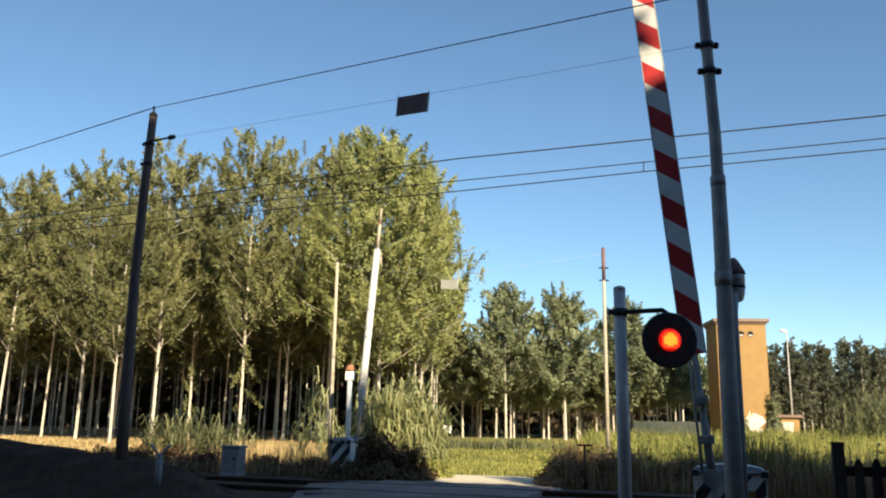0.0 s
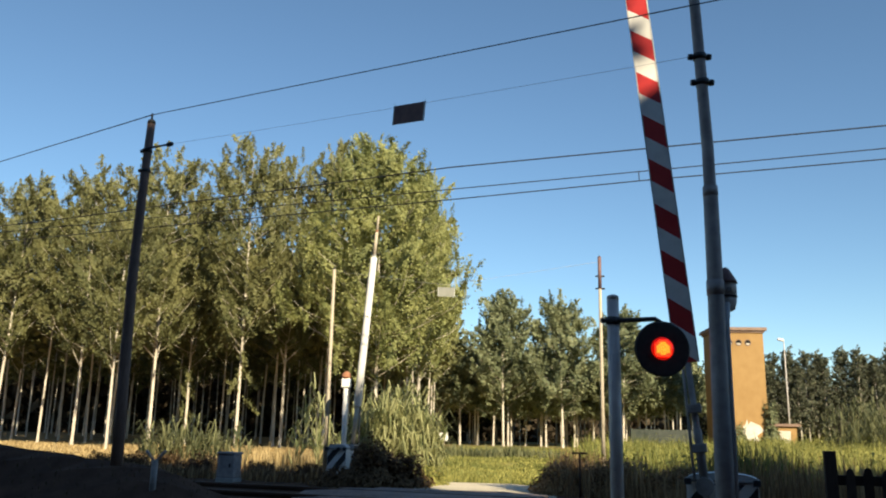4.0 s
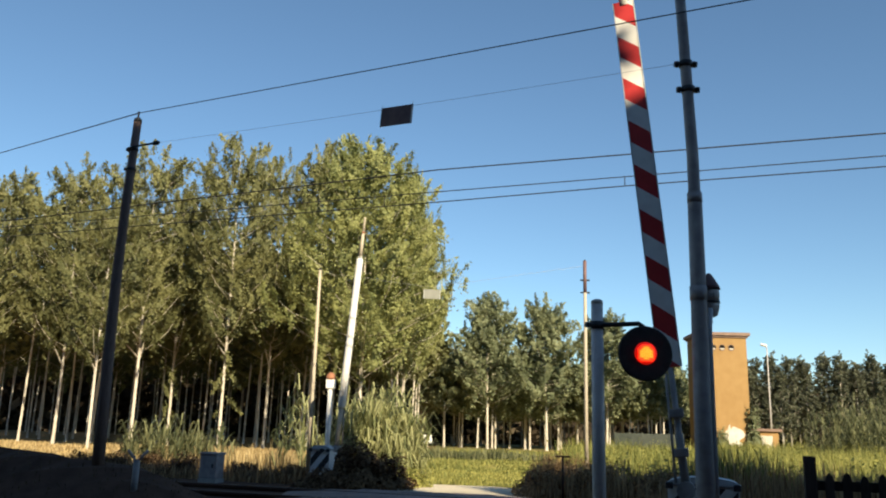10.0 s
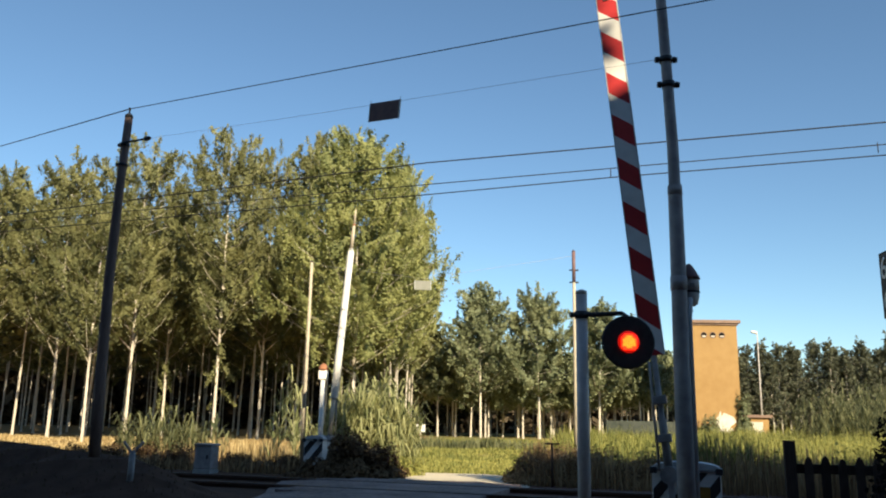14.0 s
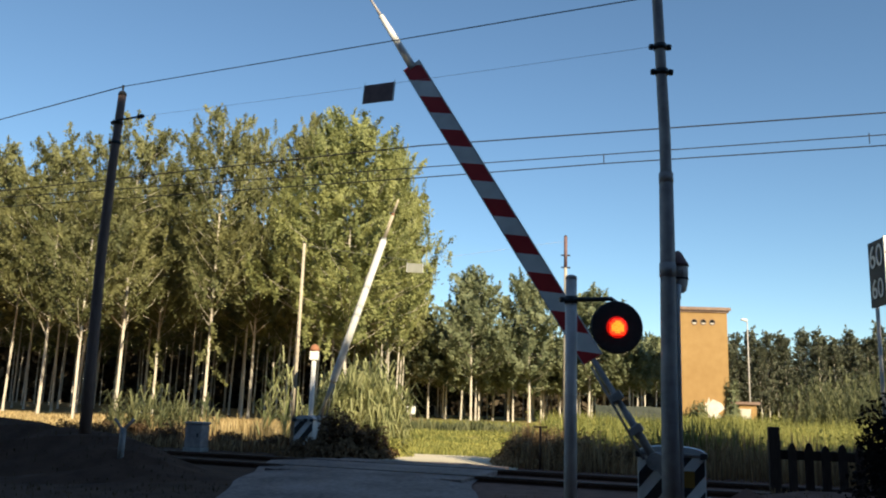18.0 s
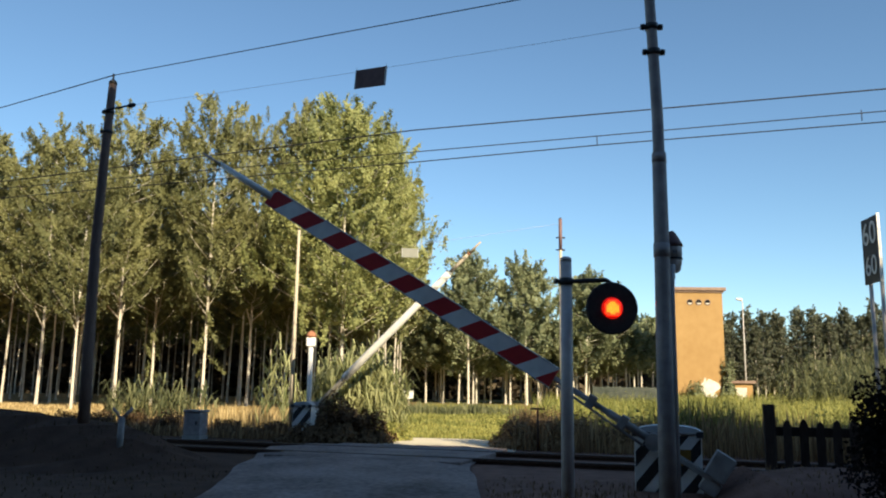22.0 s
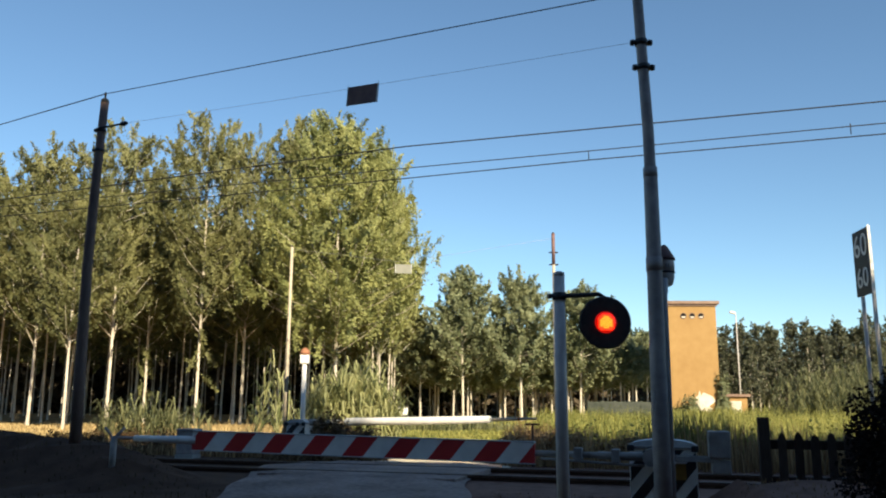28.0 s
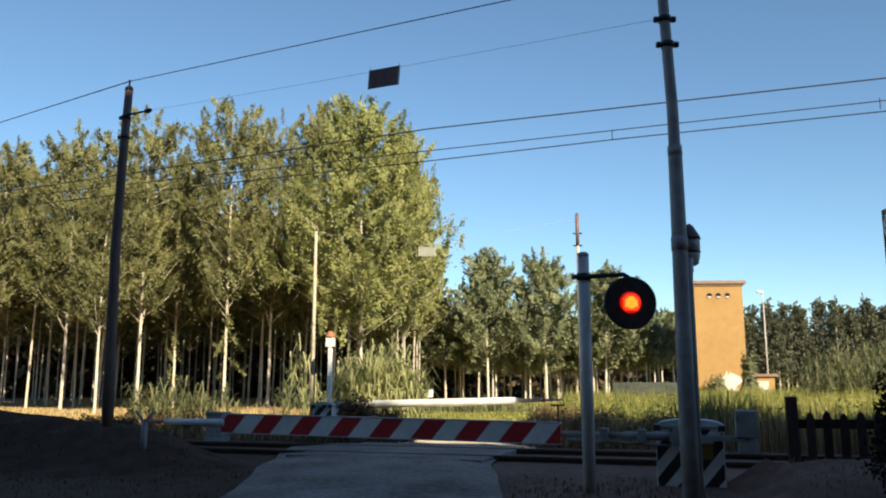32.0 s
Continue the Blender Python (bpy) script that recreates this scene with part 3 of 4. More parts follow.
def barrier(name, pivot, turn, l0, l1, l2, high, red, label, machine):
    """A barrier with its machine; the arm lies along the thing's x from the pivot and is keyed to swing about y."""
    b = thing(name, pose(*pivot, 0, 0, turn), label, "barrier")
    arm = part("arm", tubed([(0, 0, 0), (l0 * 0.45, 0, 0), (l0 * 0.46, 0, 0), (l0 + 0.1, 0, 0)], [0.05, 0.046, 0.036, 0.034], 12), DIRTY_GREY, b, "red and white striped arm" if red else "white arm")
    if not red:
        part("sleeve", tubed([(0.1, 0, 0), (l0 + 0.02, 0, 0)], 0.05, 10), PALE_WOOD, arm, "weathered sleeve at the arm's foot")
    part("hub", tubed([(0, -0.14, 0), (0, 0.14, 0)], 0.1 if red else 0.07, 16), DIRTY_GREY, arm)
    for x in (l0 * 0.3, l0 * 0.62) if red else ():
        part("clamp", boxed(x - 0.05, -0.08, -0.08, x + 0.05, 0.08, 0.08, bevel=0.015), DIRTY_GREY, arm)
    part("strut", tubed([(0.08, 0.05, -0.1), (l0 * 0.95, 0.02, -0.06)], 0.016, 8), DIRTY_GREY, arm)
    if red:
        for o, odd in slanted_bands(l0, l1, -high / 2, high / 2, (l1 - l0 + 0.2) / 8.5, -0.2, 0.2 + STRIPE_SHIFT):
            part("stripe", prism(bmesh.new(), o, -0.035, 0.035), WHITE_PAINT if odd else RED_PAINT, arm)
        part("top_edge", boxed(l0, -0.042, high / 2, l1, 0.042, high / 2 + 0.012), GREY_PAINT, arm)
        part("bottom_edge", boxed(l0, -0.042, -high / 2 - 0.012, l1, 0.042, -high / 2), GREY_PAINT, arm)
    else:
        part("panel", tubed([(l0, 0, 0), (l0 + 0.02, 0, 0), (l1 - 0.02, 0, 0), (l1, 0, 0)], [high * 0.46, high * 0.52, high * 0.46, high * 0.4], 14), WHITE_PAINT, arm)
    if red:
        part("outer_tube", tubed([(l1 - 0.05, 0, 0), (l1 + (l2 - l1) * 0.7, 0, 0)], [0.06, 0.04], 10), WHITE_PAINT, arm)
        part("tip", tubed([(l1 + (l2 - l1) * 0.7, 0, 0), (l2, 0, 0)], [0.022, 0.012], 8), POLE_STEEL, arm)
    else:
        part("end_knob", boxed(l1 - 0.02, -0.035, -0.04, l1 + 0.06, 0.035, 0.04, bevel=0.012), GREY_PAINT, arm)
        part("outer_tube", tubed([(l1 + 0.04, 0, 0), (l1 + 0.58, 0, 0)], [0.04, 0.034], 10), PALE_WOOD, arm)
        part("red_band", tubed([(l1 + 0.58, 0, 0), (l1 + 0.62, 0, 0)], 0.038, 10), BRICK_RED, arm, "narrow red band")
        part("tip", tubed([(l1 + 0.62, 0, 0), (l2, 0, 0)], [0.03, 0.02], 8), PALE_WOOD, arm, "thin weathered end rod")
    if red:
        for y in (-0.12, 0.12):
            part("counter_arm", boxed(-0.75, y - 0.015, -0.03, 0.02, y + 0.015, 0.03, bevel=0.008), DIRTY_GREY, arm)
        part("counterweight", boxed(-0.87, -0.16, 0.02, -0.63, 0.16, 0.32, bevel=0.02), DIRTY_GREY, arm, "grime-streaked counterweight")
        part("counterweight", boxed(-0.87, -0.13, -0.16, -0.66, 0.13, 0.0, bevel=0.02), DIRTY_GREY, arm, "grey lower counterweight")
    m, w, d, h, plate = machine
    body = part("machine", boxed(-w / 2, -d / 2, 0, w / 2, d / 2, h, bevel=0.01), WHITE_PAINT, b, "white machine box with black slanted stripes")
    body.matrix_basis = b.matrix_world.inverted() @ m
    for y in (-d / 2, d / 2):
        for o, odd in slanted_bands(-w / 2 + 0.012, w / 2 - 0.012, 0.02, h - 0.012, 0.3, 0.8 * h, 0.05):
            if odd:
                part("stripe", prism(bmesh.new(), o, y - 0.004, y + 0.004), BLACK_PAINT, body, "black slanted stripe")
    part("lid", boxed(-w / 2 - 0.025, -d / 2 - 0.02, h, w / 2 + 0.025, d / 2 + 0.02, h + 0.03, bevel=0.012), DIRTY_GREY, body)
    part("lid_top", prism(bmesh.new(), [(0.5 * w * math.cos(q * math.pi / 12), h + 0.03 + 0.075 * math.sin(q * math.pi / 12)) for q in range(13)], -d / 2, d / 2), GREY_PAINT, body, "domed grey lid")
    for x in (-w / 2 - 0.02, w / 2 - 0.06, 0.02):
        part("latch", boxed(x, -d / 2 - 0.06, h - 0.03, x + 0.08, -d / 2 - 0.04, h + 0.04, bevel=0.006), DARK_METAL, body)
    if plate:
        part("notice_plate", boxed(0.06, -d / 2 - 0.016, h * 0.5, 0.26, -d / 2 - 0.006, h * 0.76), YELLOW_PAINT, body, "faded yellow notice plate")
    return arm


near_arm = barrier("near_barrier", NEAR_PIVOT, NEAR_TURN, 1.37, 6.1, 7.45, 0.245, True, "level crossing barrier with a striped arm and machine", (pose(2.665, 10.14, 0.04, 0, 0, -16), 0.775, 0.42, 0.71, True))
far_arm = barrier("far_barrier", FAR_PIVOT, FAR_TURN, 0.87, 4.12, 5.07, 0.16, False, "white-armed barrier beyond the track half hidden by reeds", (pose(-3.08, 17.95, 0.16, 0, 0, -16), 0.44, 0.4, 0.66, False))


def build_rest_post():
    p = thing("barrier_rest_post", pose(-4.66, 11.85, 0.28), "short grey post with a fork for the arm", "post")
    part("post", tubed([(0, 0, -0.1), (0, 0, 0.5)], 0.044, 14), DIRTY_GREY, p)
    for s in (-1, 1):
        part("fork_arm", tubed([(0, 0, 0.45), (s * 0.07, 0.0, 0.54), (s * 0.14, 0, 0.62)], 0.02, 8), DIRTY_GREY, p)


build_rest_post()


def build_far_rest_post():
    p = thing("barrier_rest_post", pose(1.72, 16.02, 0.03), "thin rusty post that holds the far arm", "post")
    part("post", tubed([(0, 0, -0.1), (0, 0, 0.86)], 0.022, 10), RAIL_RUST, p)
    part("cradle", boxed(-0.14, -0.025, 0.84, 0.14, 0.025, 0.875, bevel=0.008), RAIL_RUST, p)


build_far_rest_post()


def build_cabinet():
    c = thing("trackside_cabinet", pose(-5.42, 17.85, 0.12, 0, 0, -16), "small weathered grey trackside cabinet", "cabinet")
    part("body", boxed(-0.2, -0.16, 0.06, 0.2, 0.16, 0.54, bevel=0.03), POLE_STEEL, c)
    part("lid", boxed(-0.22, -0.18, 0.54, 0.22, 0.18, 0.59, bevel=0.02), POLE_STEEL, c)
    part("plinth", boxed(-0.21, -0.17, -0.1, 0.21, 0.17, 0.06, bevel=0.01), CONCRETE, c)
    part("door_handle", boxed(0.1, -0.18, 0.28, 0.13, -0.16, 0.36), DARK_METAL, c)


build_cabinet()

# ---- speed board, fence, small board ----


def words(name, text, size, m, material, parent):
    cu = bpy.data.curves.new(name, "FONT")
    cu.body, cu.size, cu.extrude, cu.align_x, cu.align_y = text, size, 0.004, "CENTER", "CENTER"
    tmp = bpy.data.objects.new(name, cu)
    scene.collection.objects.link(tmp)
    me = bpy.data.meshes.new_from_object(tmp.evaluated_get(bpy.context.evaluated_depsgraph_get()))
    bpy.data.objects.remove(tmp)
    me.materials.append(material)
    ob = new(name, me)
    ob.parent, ob.matrix_basis = parent, m
    return ob


def build_speed_board():
    s = thing("speed_board", pose(7.56, 14.5, 0.1, 0, 0, -95), "black railway speed board reading 60 over 60 on two posts", "sign")
    part("board", boxed(-0.33, -0.018, 3.12, 0.33, 0.018, 4.31, bevel=0.006), BLACK_PAINT, s)
    part("border", boxed(0.33, -0.022, 3.1, 0.36, 0.022, 4.33), WHITE_PAINT, s)
    words("numerals", "60", 0.58, Matrix.Translation((0, -0.024, 4.0)) @ pose(0, 0, 0, 90, 0, 0), WHITE_PAINT, s)
    words("numerals", "60", 0.5, Matrix.Translation((0, -0.024, 3.42)) @ pose(0, 0, 0, 90, 0, 0), WHITE_PAINT, s)
    for x in (-0.22, 0.24):
        part("post", tubed([(x, 0.04, -0.1), (x, 0.04, 4.2)], 0.035, 10), GALV, s)


build_speed_board()


def build_fence():
    f = thing("picket_fence", pose(3.92, 10.2, 0.12, 0, 0, -14), "dark pointed picket fence in shade", "fence")
    part("post", boxed(-0.065, -0.06, -0.1, 0.065, 0.06, 1.0, bevel=0.012), FENCE_WOOD, f)
    part("post", boxed(2.9, -0.06, -0.1, 3.03, 0.06, 1.0, bevel=0.012), FENCE_WOOD, f)
    for z in (0.62, 0.18):
        part("rail", boxed(0.06, 0.0, z, 2.9, 0.05, z + 0.11, bevel=0.01), FENCE_WOOD, f)
    bm = prism(bmesh.new(), [(-0.048, -0.05), (0.048, -0.05), (0.048, 0.73), (0.03, 0.79), (0, 0.82), (-0.03, 0.79), (-0.048, 0.73)], -0.035, -0.005)
    first = part("picket", bm, FENCE_WOOD, f)
    first.location.x = 0.2
    for k in range(1, 15):
        o = new("picket", first.data)
        o.parent, o.location = f, (0.2 + k * 0.185, 0, 0.015 * math.sin(k * 2.3))


build_fence()


def build_small_board():
    b = thing("small_board", pose(-1.96, 41, 0.15, 0, 0, 10), "small white board on a stake by the path", "sign")
    part("board", boxed(-0.21, -0.012, 0.58, 0.21, 0.012, 0.95), WHITE_PAINT, b)
    part("stake", tubed([(0, 0.03, -0.2), (0, 0.03, 0.8)], 0.025, 8), PALE_WOOD, b)


build_small_board()

# ---- the transformer tower and its yard ----


def build_tower():
    t = thing("transformer_tower", pose(21.45, 72.0, 0.2, 0, 0, -2), "tall ochre stucco transformer tower with three round vents", "building")
    w, d, h = 2.03, 1.9, 9.7
    part("wall", boxed(-w, -d, -0.3, w, d, h, bevel=0.03), STUCCO, t)
    part("cornice", boxed(-w - 0.28, -d - 0.28, h, w + 0.28, d + 0.28, h + 0.28, bevel=0.04), ROOF_TILE, t, "brown overhanging roof slab")
    part("roof_band", boxed(-w - 0.12, -d - 0.12, h - 0.16, w + 0.12, d + 0.12, h, bevel=0.03), ROOF_TILE, t)
    for x in (-0.75, 0.0, 0.75):
        vent = part("vent", tubed([(x, -d - 0.03, h - 1.0), (x, -d + 0.02, h - 1.0)], 0.27, 24), ROOF_TILE, t)
        # Black disc paints the vent's dark inside; pale half disc paints its lit part.
        part("vent_hole", tubed([(x, -d - 0.045, h - 1.0), (x, -d - 0.03, h - 1.0)], 0.22, 20), DARK_HOLE, vent)
        part("vent_lit_half", prism(bmesh.new(), [(x + 0.19 * math.cos(q), h - 1.0 + 0.19 * math.sin(q)) for q in [math.pi * (1.08 + 0.092 * i) for i in range(10)]], -d - 0.06, -d - 0.04), BARE_PLASTER, vent, "pale half disc painting the lit lower half of the vent")
    bm = bmesh.new()
    rng = random.Random(7)
    o = [(-0.05 + 0.95 * (1 + math.cos(a)) * rng.uniform(0.55, 1.1), 0.55 + 0.95 * (1 + math.sin(a)) * rng.uniform(0.7, 1.1)) for a in [k * math.pi / 9 for k in range(18)]]
    prism(bm, o, -d - 0.02, -d - 0.006)
    part("bare_patch", bm, BARE_PLASTER, t, "pale patch of peeled plaster")


build_tower()


def build_annex():
    a = thing("meter_hut", pose(24.6, 70.5, 0.2, 0, 0, -2), "low hut with a flat slab roof by the tower", "building")
    part("wall", boxed(-0.95, -0.8, -0.2, 0.95, 0.8, 1.85), STUCCO, a)
    part("roof", boxed(-1.2, -1.05, 1.85, 1.2, 1.05, 2.08, bevel=0.03), ROOF_TILE, a)
    part("pale_door", boxed(-0.45, -0.83, 0.1, 0.45, -0.79, 1.5), BARE_PLASTER, a)


build_annex()


def build_street_lamp():
    s = thing("street_lamp", pose(26.9, 75, 0.2), "slender steel street lamp with a pale head", "street lamp")
    part("pole", tubed([(0, 0, -0.2), (0, 0, 5), (0, 0, 9.3), (-0.15, 0, 9.5)], [0.08, 0.066, 0.045, 0.04], 10), GALV, s)
    part("head", tubed([(0.02, 0, 9.46), (-0.08, 0, 9.52), (-0.5, 0, 9.6), (-0.58, 0, 9.59)], [0.06, 0.13, 0.12, 0.05], 12), WHITE_PAINT, s, "pale lamp head")


build_street_lamp()


def build_yard_wall():
    w = tagged(new("yard_wall"), "low grey concrete panel wall before the wood", "wall")
    w.matrix_world = pose(13.3, 62, 0.2, 0, 0, 3)
    for k in range(5):
        x = -2.5 + k
        part("panel", boxed(x + 0.01, -0.04, -0.1, x + 0.99, 0.04, 1.35 + 0.02 * (k % 2), bevel=0.008), WALL_GREY, w)
    for k in range(6):
        part("post", boxed(-2.56 + k, -0.07, -0.1, -2.44 + k, 0.07, 1.42), WALL_GREY, w)


build_yard_wall()

# ---- plants ----


def leaf_quads(rng, centres, size, up=0.5, out=None):
    """Rhombic leaves at the given places, turned at random."""
    n = len(centres)
    nrm = rng.normal(size=(n, 3)) if out is None else out + 0.4 * rng.normal(size=(n, 3))
    nrm[:, 2] += up
    nrm /= np.linalg.norm(nrm, axis=1, keepdims=True)
    a = np.cross(nrm, rng.normal(size=(n, 3)))
    a /= np.linalg.norm(a, axis=1, keepdims=True)
    b = np.cross(nrm, a)
    s = (size * rng.uniform(0.6, 1.3, n))[:, None]
    fold = nrm * s * 0.15
    v = np.stack([centres - a * s, centres - b * s * 0.62 + fold, centres + a * s, centres + b * s * 0.62 + fold], 1).reshape(-1, 3)
    return v.tolist(), [(4 * i, 4 * i + 1, 4 * i + 2, 4 * i + 3) for i in range(n)]


def reach_of(shape, v):
    """How far a crown reaches from its trunk at v of its height, as a share of its spread."""
    if shape == "round":
        return 0.55 + 0.45 * math.sin(math.pi / 2 * min(v / 0.35, 1)) if v < 0.58 else math.sqrt(max(1 - ((v - 0.58) / 0.44) ** 2, 0.02))
    if shape == "skirt":
        return (0.45 + 0.55 * min(v / 0.3, 1)) * (1.0 if v < 0.42 else max(1 - 1.15 * (v - 0.42) - 1.0 * max(v - 0.72, 0), 0.1))
    return (0.6 + 0.4 * min(v / 0.2, 1)) * (1.0 if v < 0.3 else max(1 - ((v - 0.3) / 0.74) ** 1.5, 0.08))


def poplar(name, seed, height, bare, spread, leaves, size, leaf_material, label, limbs=26, group="poplar plantation", shape="round", ruff=0, thick=0.0051, twigs=13, fork=0, slim=0.15):
    """A planted poplar: pale trunk, rising limbs, and a ragged crown of leafy upswept twigs along them."""
    rng = np.random.default_rng(seed)
    t = thing(name, pose(0, 0, 0), label, "tree", group)
    r0 = thick * height
    bend = rng.normal(0, 0.012 * height, 2)
    sway = rng.uniform(0, 6.3)
    at = lambda u: Vector((bend[0] * u * u + 0.004 * height * math.sin(5 * u + sway), bend[1] * u * u, u * height))
    bm = bmesh.new()
    tube(bm, [at(u) for u in (-0.015, 0.0, 0.03, 0.14, 0.25, 0.38, 0.5, 0.62, 0.74, 0.9)], [r0 * k for k in (1.45, 1.3, 1.03, 0.95, 0.88, 0.78, 0.66, 0.5, 0.3, 0.05)], 10)
    stem = list(bm.verts)
    foot, tip, girth = [], [], []
    for k in range(limbs):
        v = (k + rng.uniform(0, 1)) / limbs * 0.94
        u = bare + (0.87 - bare) * v ** 0.9
        side = 2.4 * k + rng.normal(0, 0.35)
        main = k < fork
        rise = height * (1 - bare) * ((0.3 if main else 0.17) + 0.06 * rng.uniform(-1, 1)) * (1 - 0.4 * v)
        top = min((u - bare + rise / height) / (1 - bare), 0.97)
        rise = min(rise, (rng.uniform(0.92, 0.985) - u) * height)
        reach = spread * reach_of(shape, top) * rng.uniform(0.55, 1.12)
        a, d = at(u), Vector((math.cos(side), math.sin(side), 0))
        pts = [a, a + d * reach * 0.5 + Vector((0, 0, rise * 0.34)), a + d * reach * 0.85 + Vector((0, 0, rise * 0.7)), a + d * reach + Vector((0, 0, rise))]
        w = r0 * (0.5 if main else 0.26 - 0.13 * v)
        tube(bm, pts, [w, w * 0.75, w * 0.5, w * 0.15], 5, join=stem)
        n = twigs + (2 if main else 0)
        for j in range(n):
            f = 0.14 + 0.86 * (j + rng.uniform(0, 1)) / n
            i = min(int(f * 3), 2)
            p = np.array(pts[i].lerp(pts[i + 1], min(f * 3 - i, 1)))
            out = np.array([math.cos(side), math.sin(side), 0]) * rng.uniform(0.1, 0.7) + rng.normal(0, 0.6, 3) * np.array([1, 1, 0.5]) + np.array([0, 0, rng.uniform(0.7, 1.9)])
            ln = spread * rng.uniform(0.16, 0.34) * (0.7 if shape == "skirt" else 1) * (1.15 - 0.3 * v)
            foot.append(p + rng.normal(0, 0.085, 3) * spread)
            tip.append(foot[-1] + out / np.linalg.norm(out) * ln)
            girth.append(spread * slim * rng.uniform(0.6, 1.25) * (1.05 - 0.15 * v))
    for j in range(12):
        p = np.array(at(0.76 + 0.16 * j / 11)) + rng.normal(0, 0.13, 3) * spread * np.array([1, 1, 0.5])
        foot.append(p)
        tip.append(p + np.array([*rng.normal(0, 0.1, 2), 0.3]) * spread)
        girth.append(spread * (0.17 - 0.006 * j))
    for j in range(ruff):
        p = np.array(at(bare * rng.uniform(0.42, 1.0))) + rng.normal(0, 0.07, 3) * spread
        foot.append(p)
        tip.append(p + rng.normal(0, 0.16, 3) * spread)
        girth.append(spread * 0.08)
    part("trunk", bm, BARK, t, "pale bare trunk with rising limbs")
    foot, tip, girth = np.array(foot), np.array(tip), np.array(girth)
    span = np.linalg.norm(tip - foot, axis=1)
    share = girth * span
    pick = rng.choice(len(foot), leaves, p=share / share.sum())
    # leaves stand round each twig, thinning towards its tip, and face outwards from it
    w = rng.uniform(0, 1.12, leaves)
    d = rng.normal(size=(leaves, 3))
    d /= np.linalg.norm(d, axis=1, keepdims=True)
    r = girth[pick] * (1.1 - 0.7 * np.minimum(w, 1)) * np.abs(rng.normal(0.45, 0.55, leaves))
    c = foot[pick] + (tip - foot)[pick] * w[:, None] + d * r[:, None]
    outer = foot[pick] * np.array([1, 1, 0])
    outer /= np.linalg.norm(outer, axis=1, keepdims=True) + 0.2
    tilt = rng.normal(0, 0.75, foot.shape)
    v, f = leaf_quads(rng, c, size, up=0.3, out=d * 0.5 + outer * 0.55 + tilt[pick])
    raw("crown", v, f, leaf_material, t)
    return t


def blades(name, rng, spots, low, high, width, material, label, category, lean=0.35, parent=None, patchy=0.85):
    """Tapered, bent blades of grass at the given spots, as one stretch of growth."""
    n = len(spots)
    x, y = spots[:, 0], spots[:, 1]
    z = np.array([ground_z(a, b) for a, b in spots]) - 0.03
    h = rng.uniform(low, high, n) * (1.05 + patchy * np.array([noise.noise((a * 0.45, b * 0.45, 5)) + 0.6 * noise.noise((a * 1.7, b * 1.7, 1)) for a, b in spots]))
    a = rng.uniform(0, 2 * np.pi, n)
    ln = rng.normal(0, lean, n) * h
    w = width * rng.uniform(0.6, 1.4, n) / 2
    ux, uy = np.cos(a), np.sin(a)
    vx, vy = -uy, ux
    base = np.stack([x, y, z], 1)
    mid = base + np.stack([vx * ln * 0.3, vy * ln * 0.3, h * 0.6], 1)
    tip = base + np.stack([vx * ln, vy * ln, h], 1)
    u = np.stack([ux * w, uy * w, np.zeros(n)], 1)
    v = np.stack([base - u, base + u, mid + u * 0.75, mid - u * 0.75, tip], 1).reshape(-1, 3)
    f = []
    for i in range(n):
        k = 5 * i
        f += [(k, k + 1, k + 2, k + 3), (k + 3, k + 2, k + 4)]
    ob = raw(name, v.tolist(), f, material, parent)
    return tagged(ob, label, category, kind="stuff") if parent is None else ob


def reed_clump(name, seed, x, y, rx, ry, canes, low, high, label, material=None):
    """Canes of giant reed with long arching leaves, growing close together."""
    rng = np.random.default_rng(seed)
    verts, faces = [], []
    for _ in range(canes):
        a, r = rng.uniform(0, 6.283), math.sqrt(rng.uniform(0, 1))
        cx, cy = x + rx * r * math.cos(a), y + ry * r * math.sin(a)
        z0, h = ground_z(cx, cy) - 0.05, rng.uniform(low, high) * (1.1 - 0.4 * r * r)
        lx, ly = rng.normal(0, 0.12, 2) * h
        top = np.array([cx + lx, cy + ly, z0 + h])
        foot = np.array([cx, cy, z0])
        k = len(verts)
        for q in range(3):
            verts.append(tuple(foot + 0.014 * np.array([math.cos(q * 2.1), math.sin(q * 2.1), 0])))
        verts.append(tuple(top))
        faces += [(k, k + 1, k + 3), (k + 1, k + 2, k + 3), (k + 2, k, k + 3)]
        for j in range(int(rng.integers(11, 17))):
            u = rng.uniform(0.15, 1.0)
            p = foot + (top - foot) * u
            b = rng.uniform(0, 6.283)
            d = np.array([math.cos(b), math.sin(b), 0])
            s = np.array([-d[1], d[0], 0]) * rng.uniform(0.013, 0.024)
            ln = rng.uniform(0.35, 0.7) * (1.15 - 0.4 * u)
            m1 = p + d * ln * 0.45 + np.array([0, 0, ln * rng.uniform(0.6, 0.95)])
            e = p + d * ln + np.array([0, 0, ln * rng.uniform(-0.35, 1.0)])
            k = len(verts)
            verts += [tuple(p - s), tuple(p + s), tuple(m1 + s), tuple(m1 - s), tuple(e)]
            faces += [(k, k + 1, k + 2, k + 3), (k + 3, k + 2, k + 4)]
    return tagged(raw(name, verts, faces, material or REED), label, "reeds", kind="stuff")


def at_ground(x, y, turn=0.0, s=1.0, h=1.0):
    return pose(x, y, ground_z(x, y), 0, 0, turn) @ Matrix.Diagonal((s, s, h, 1))


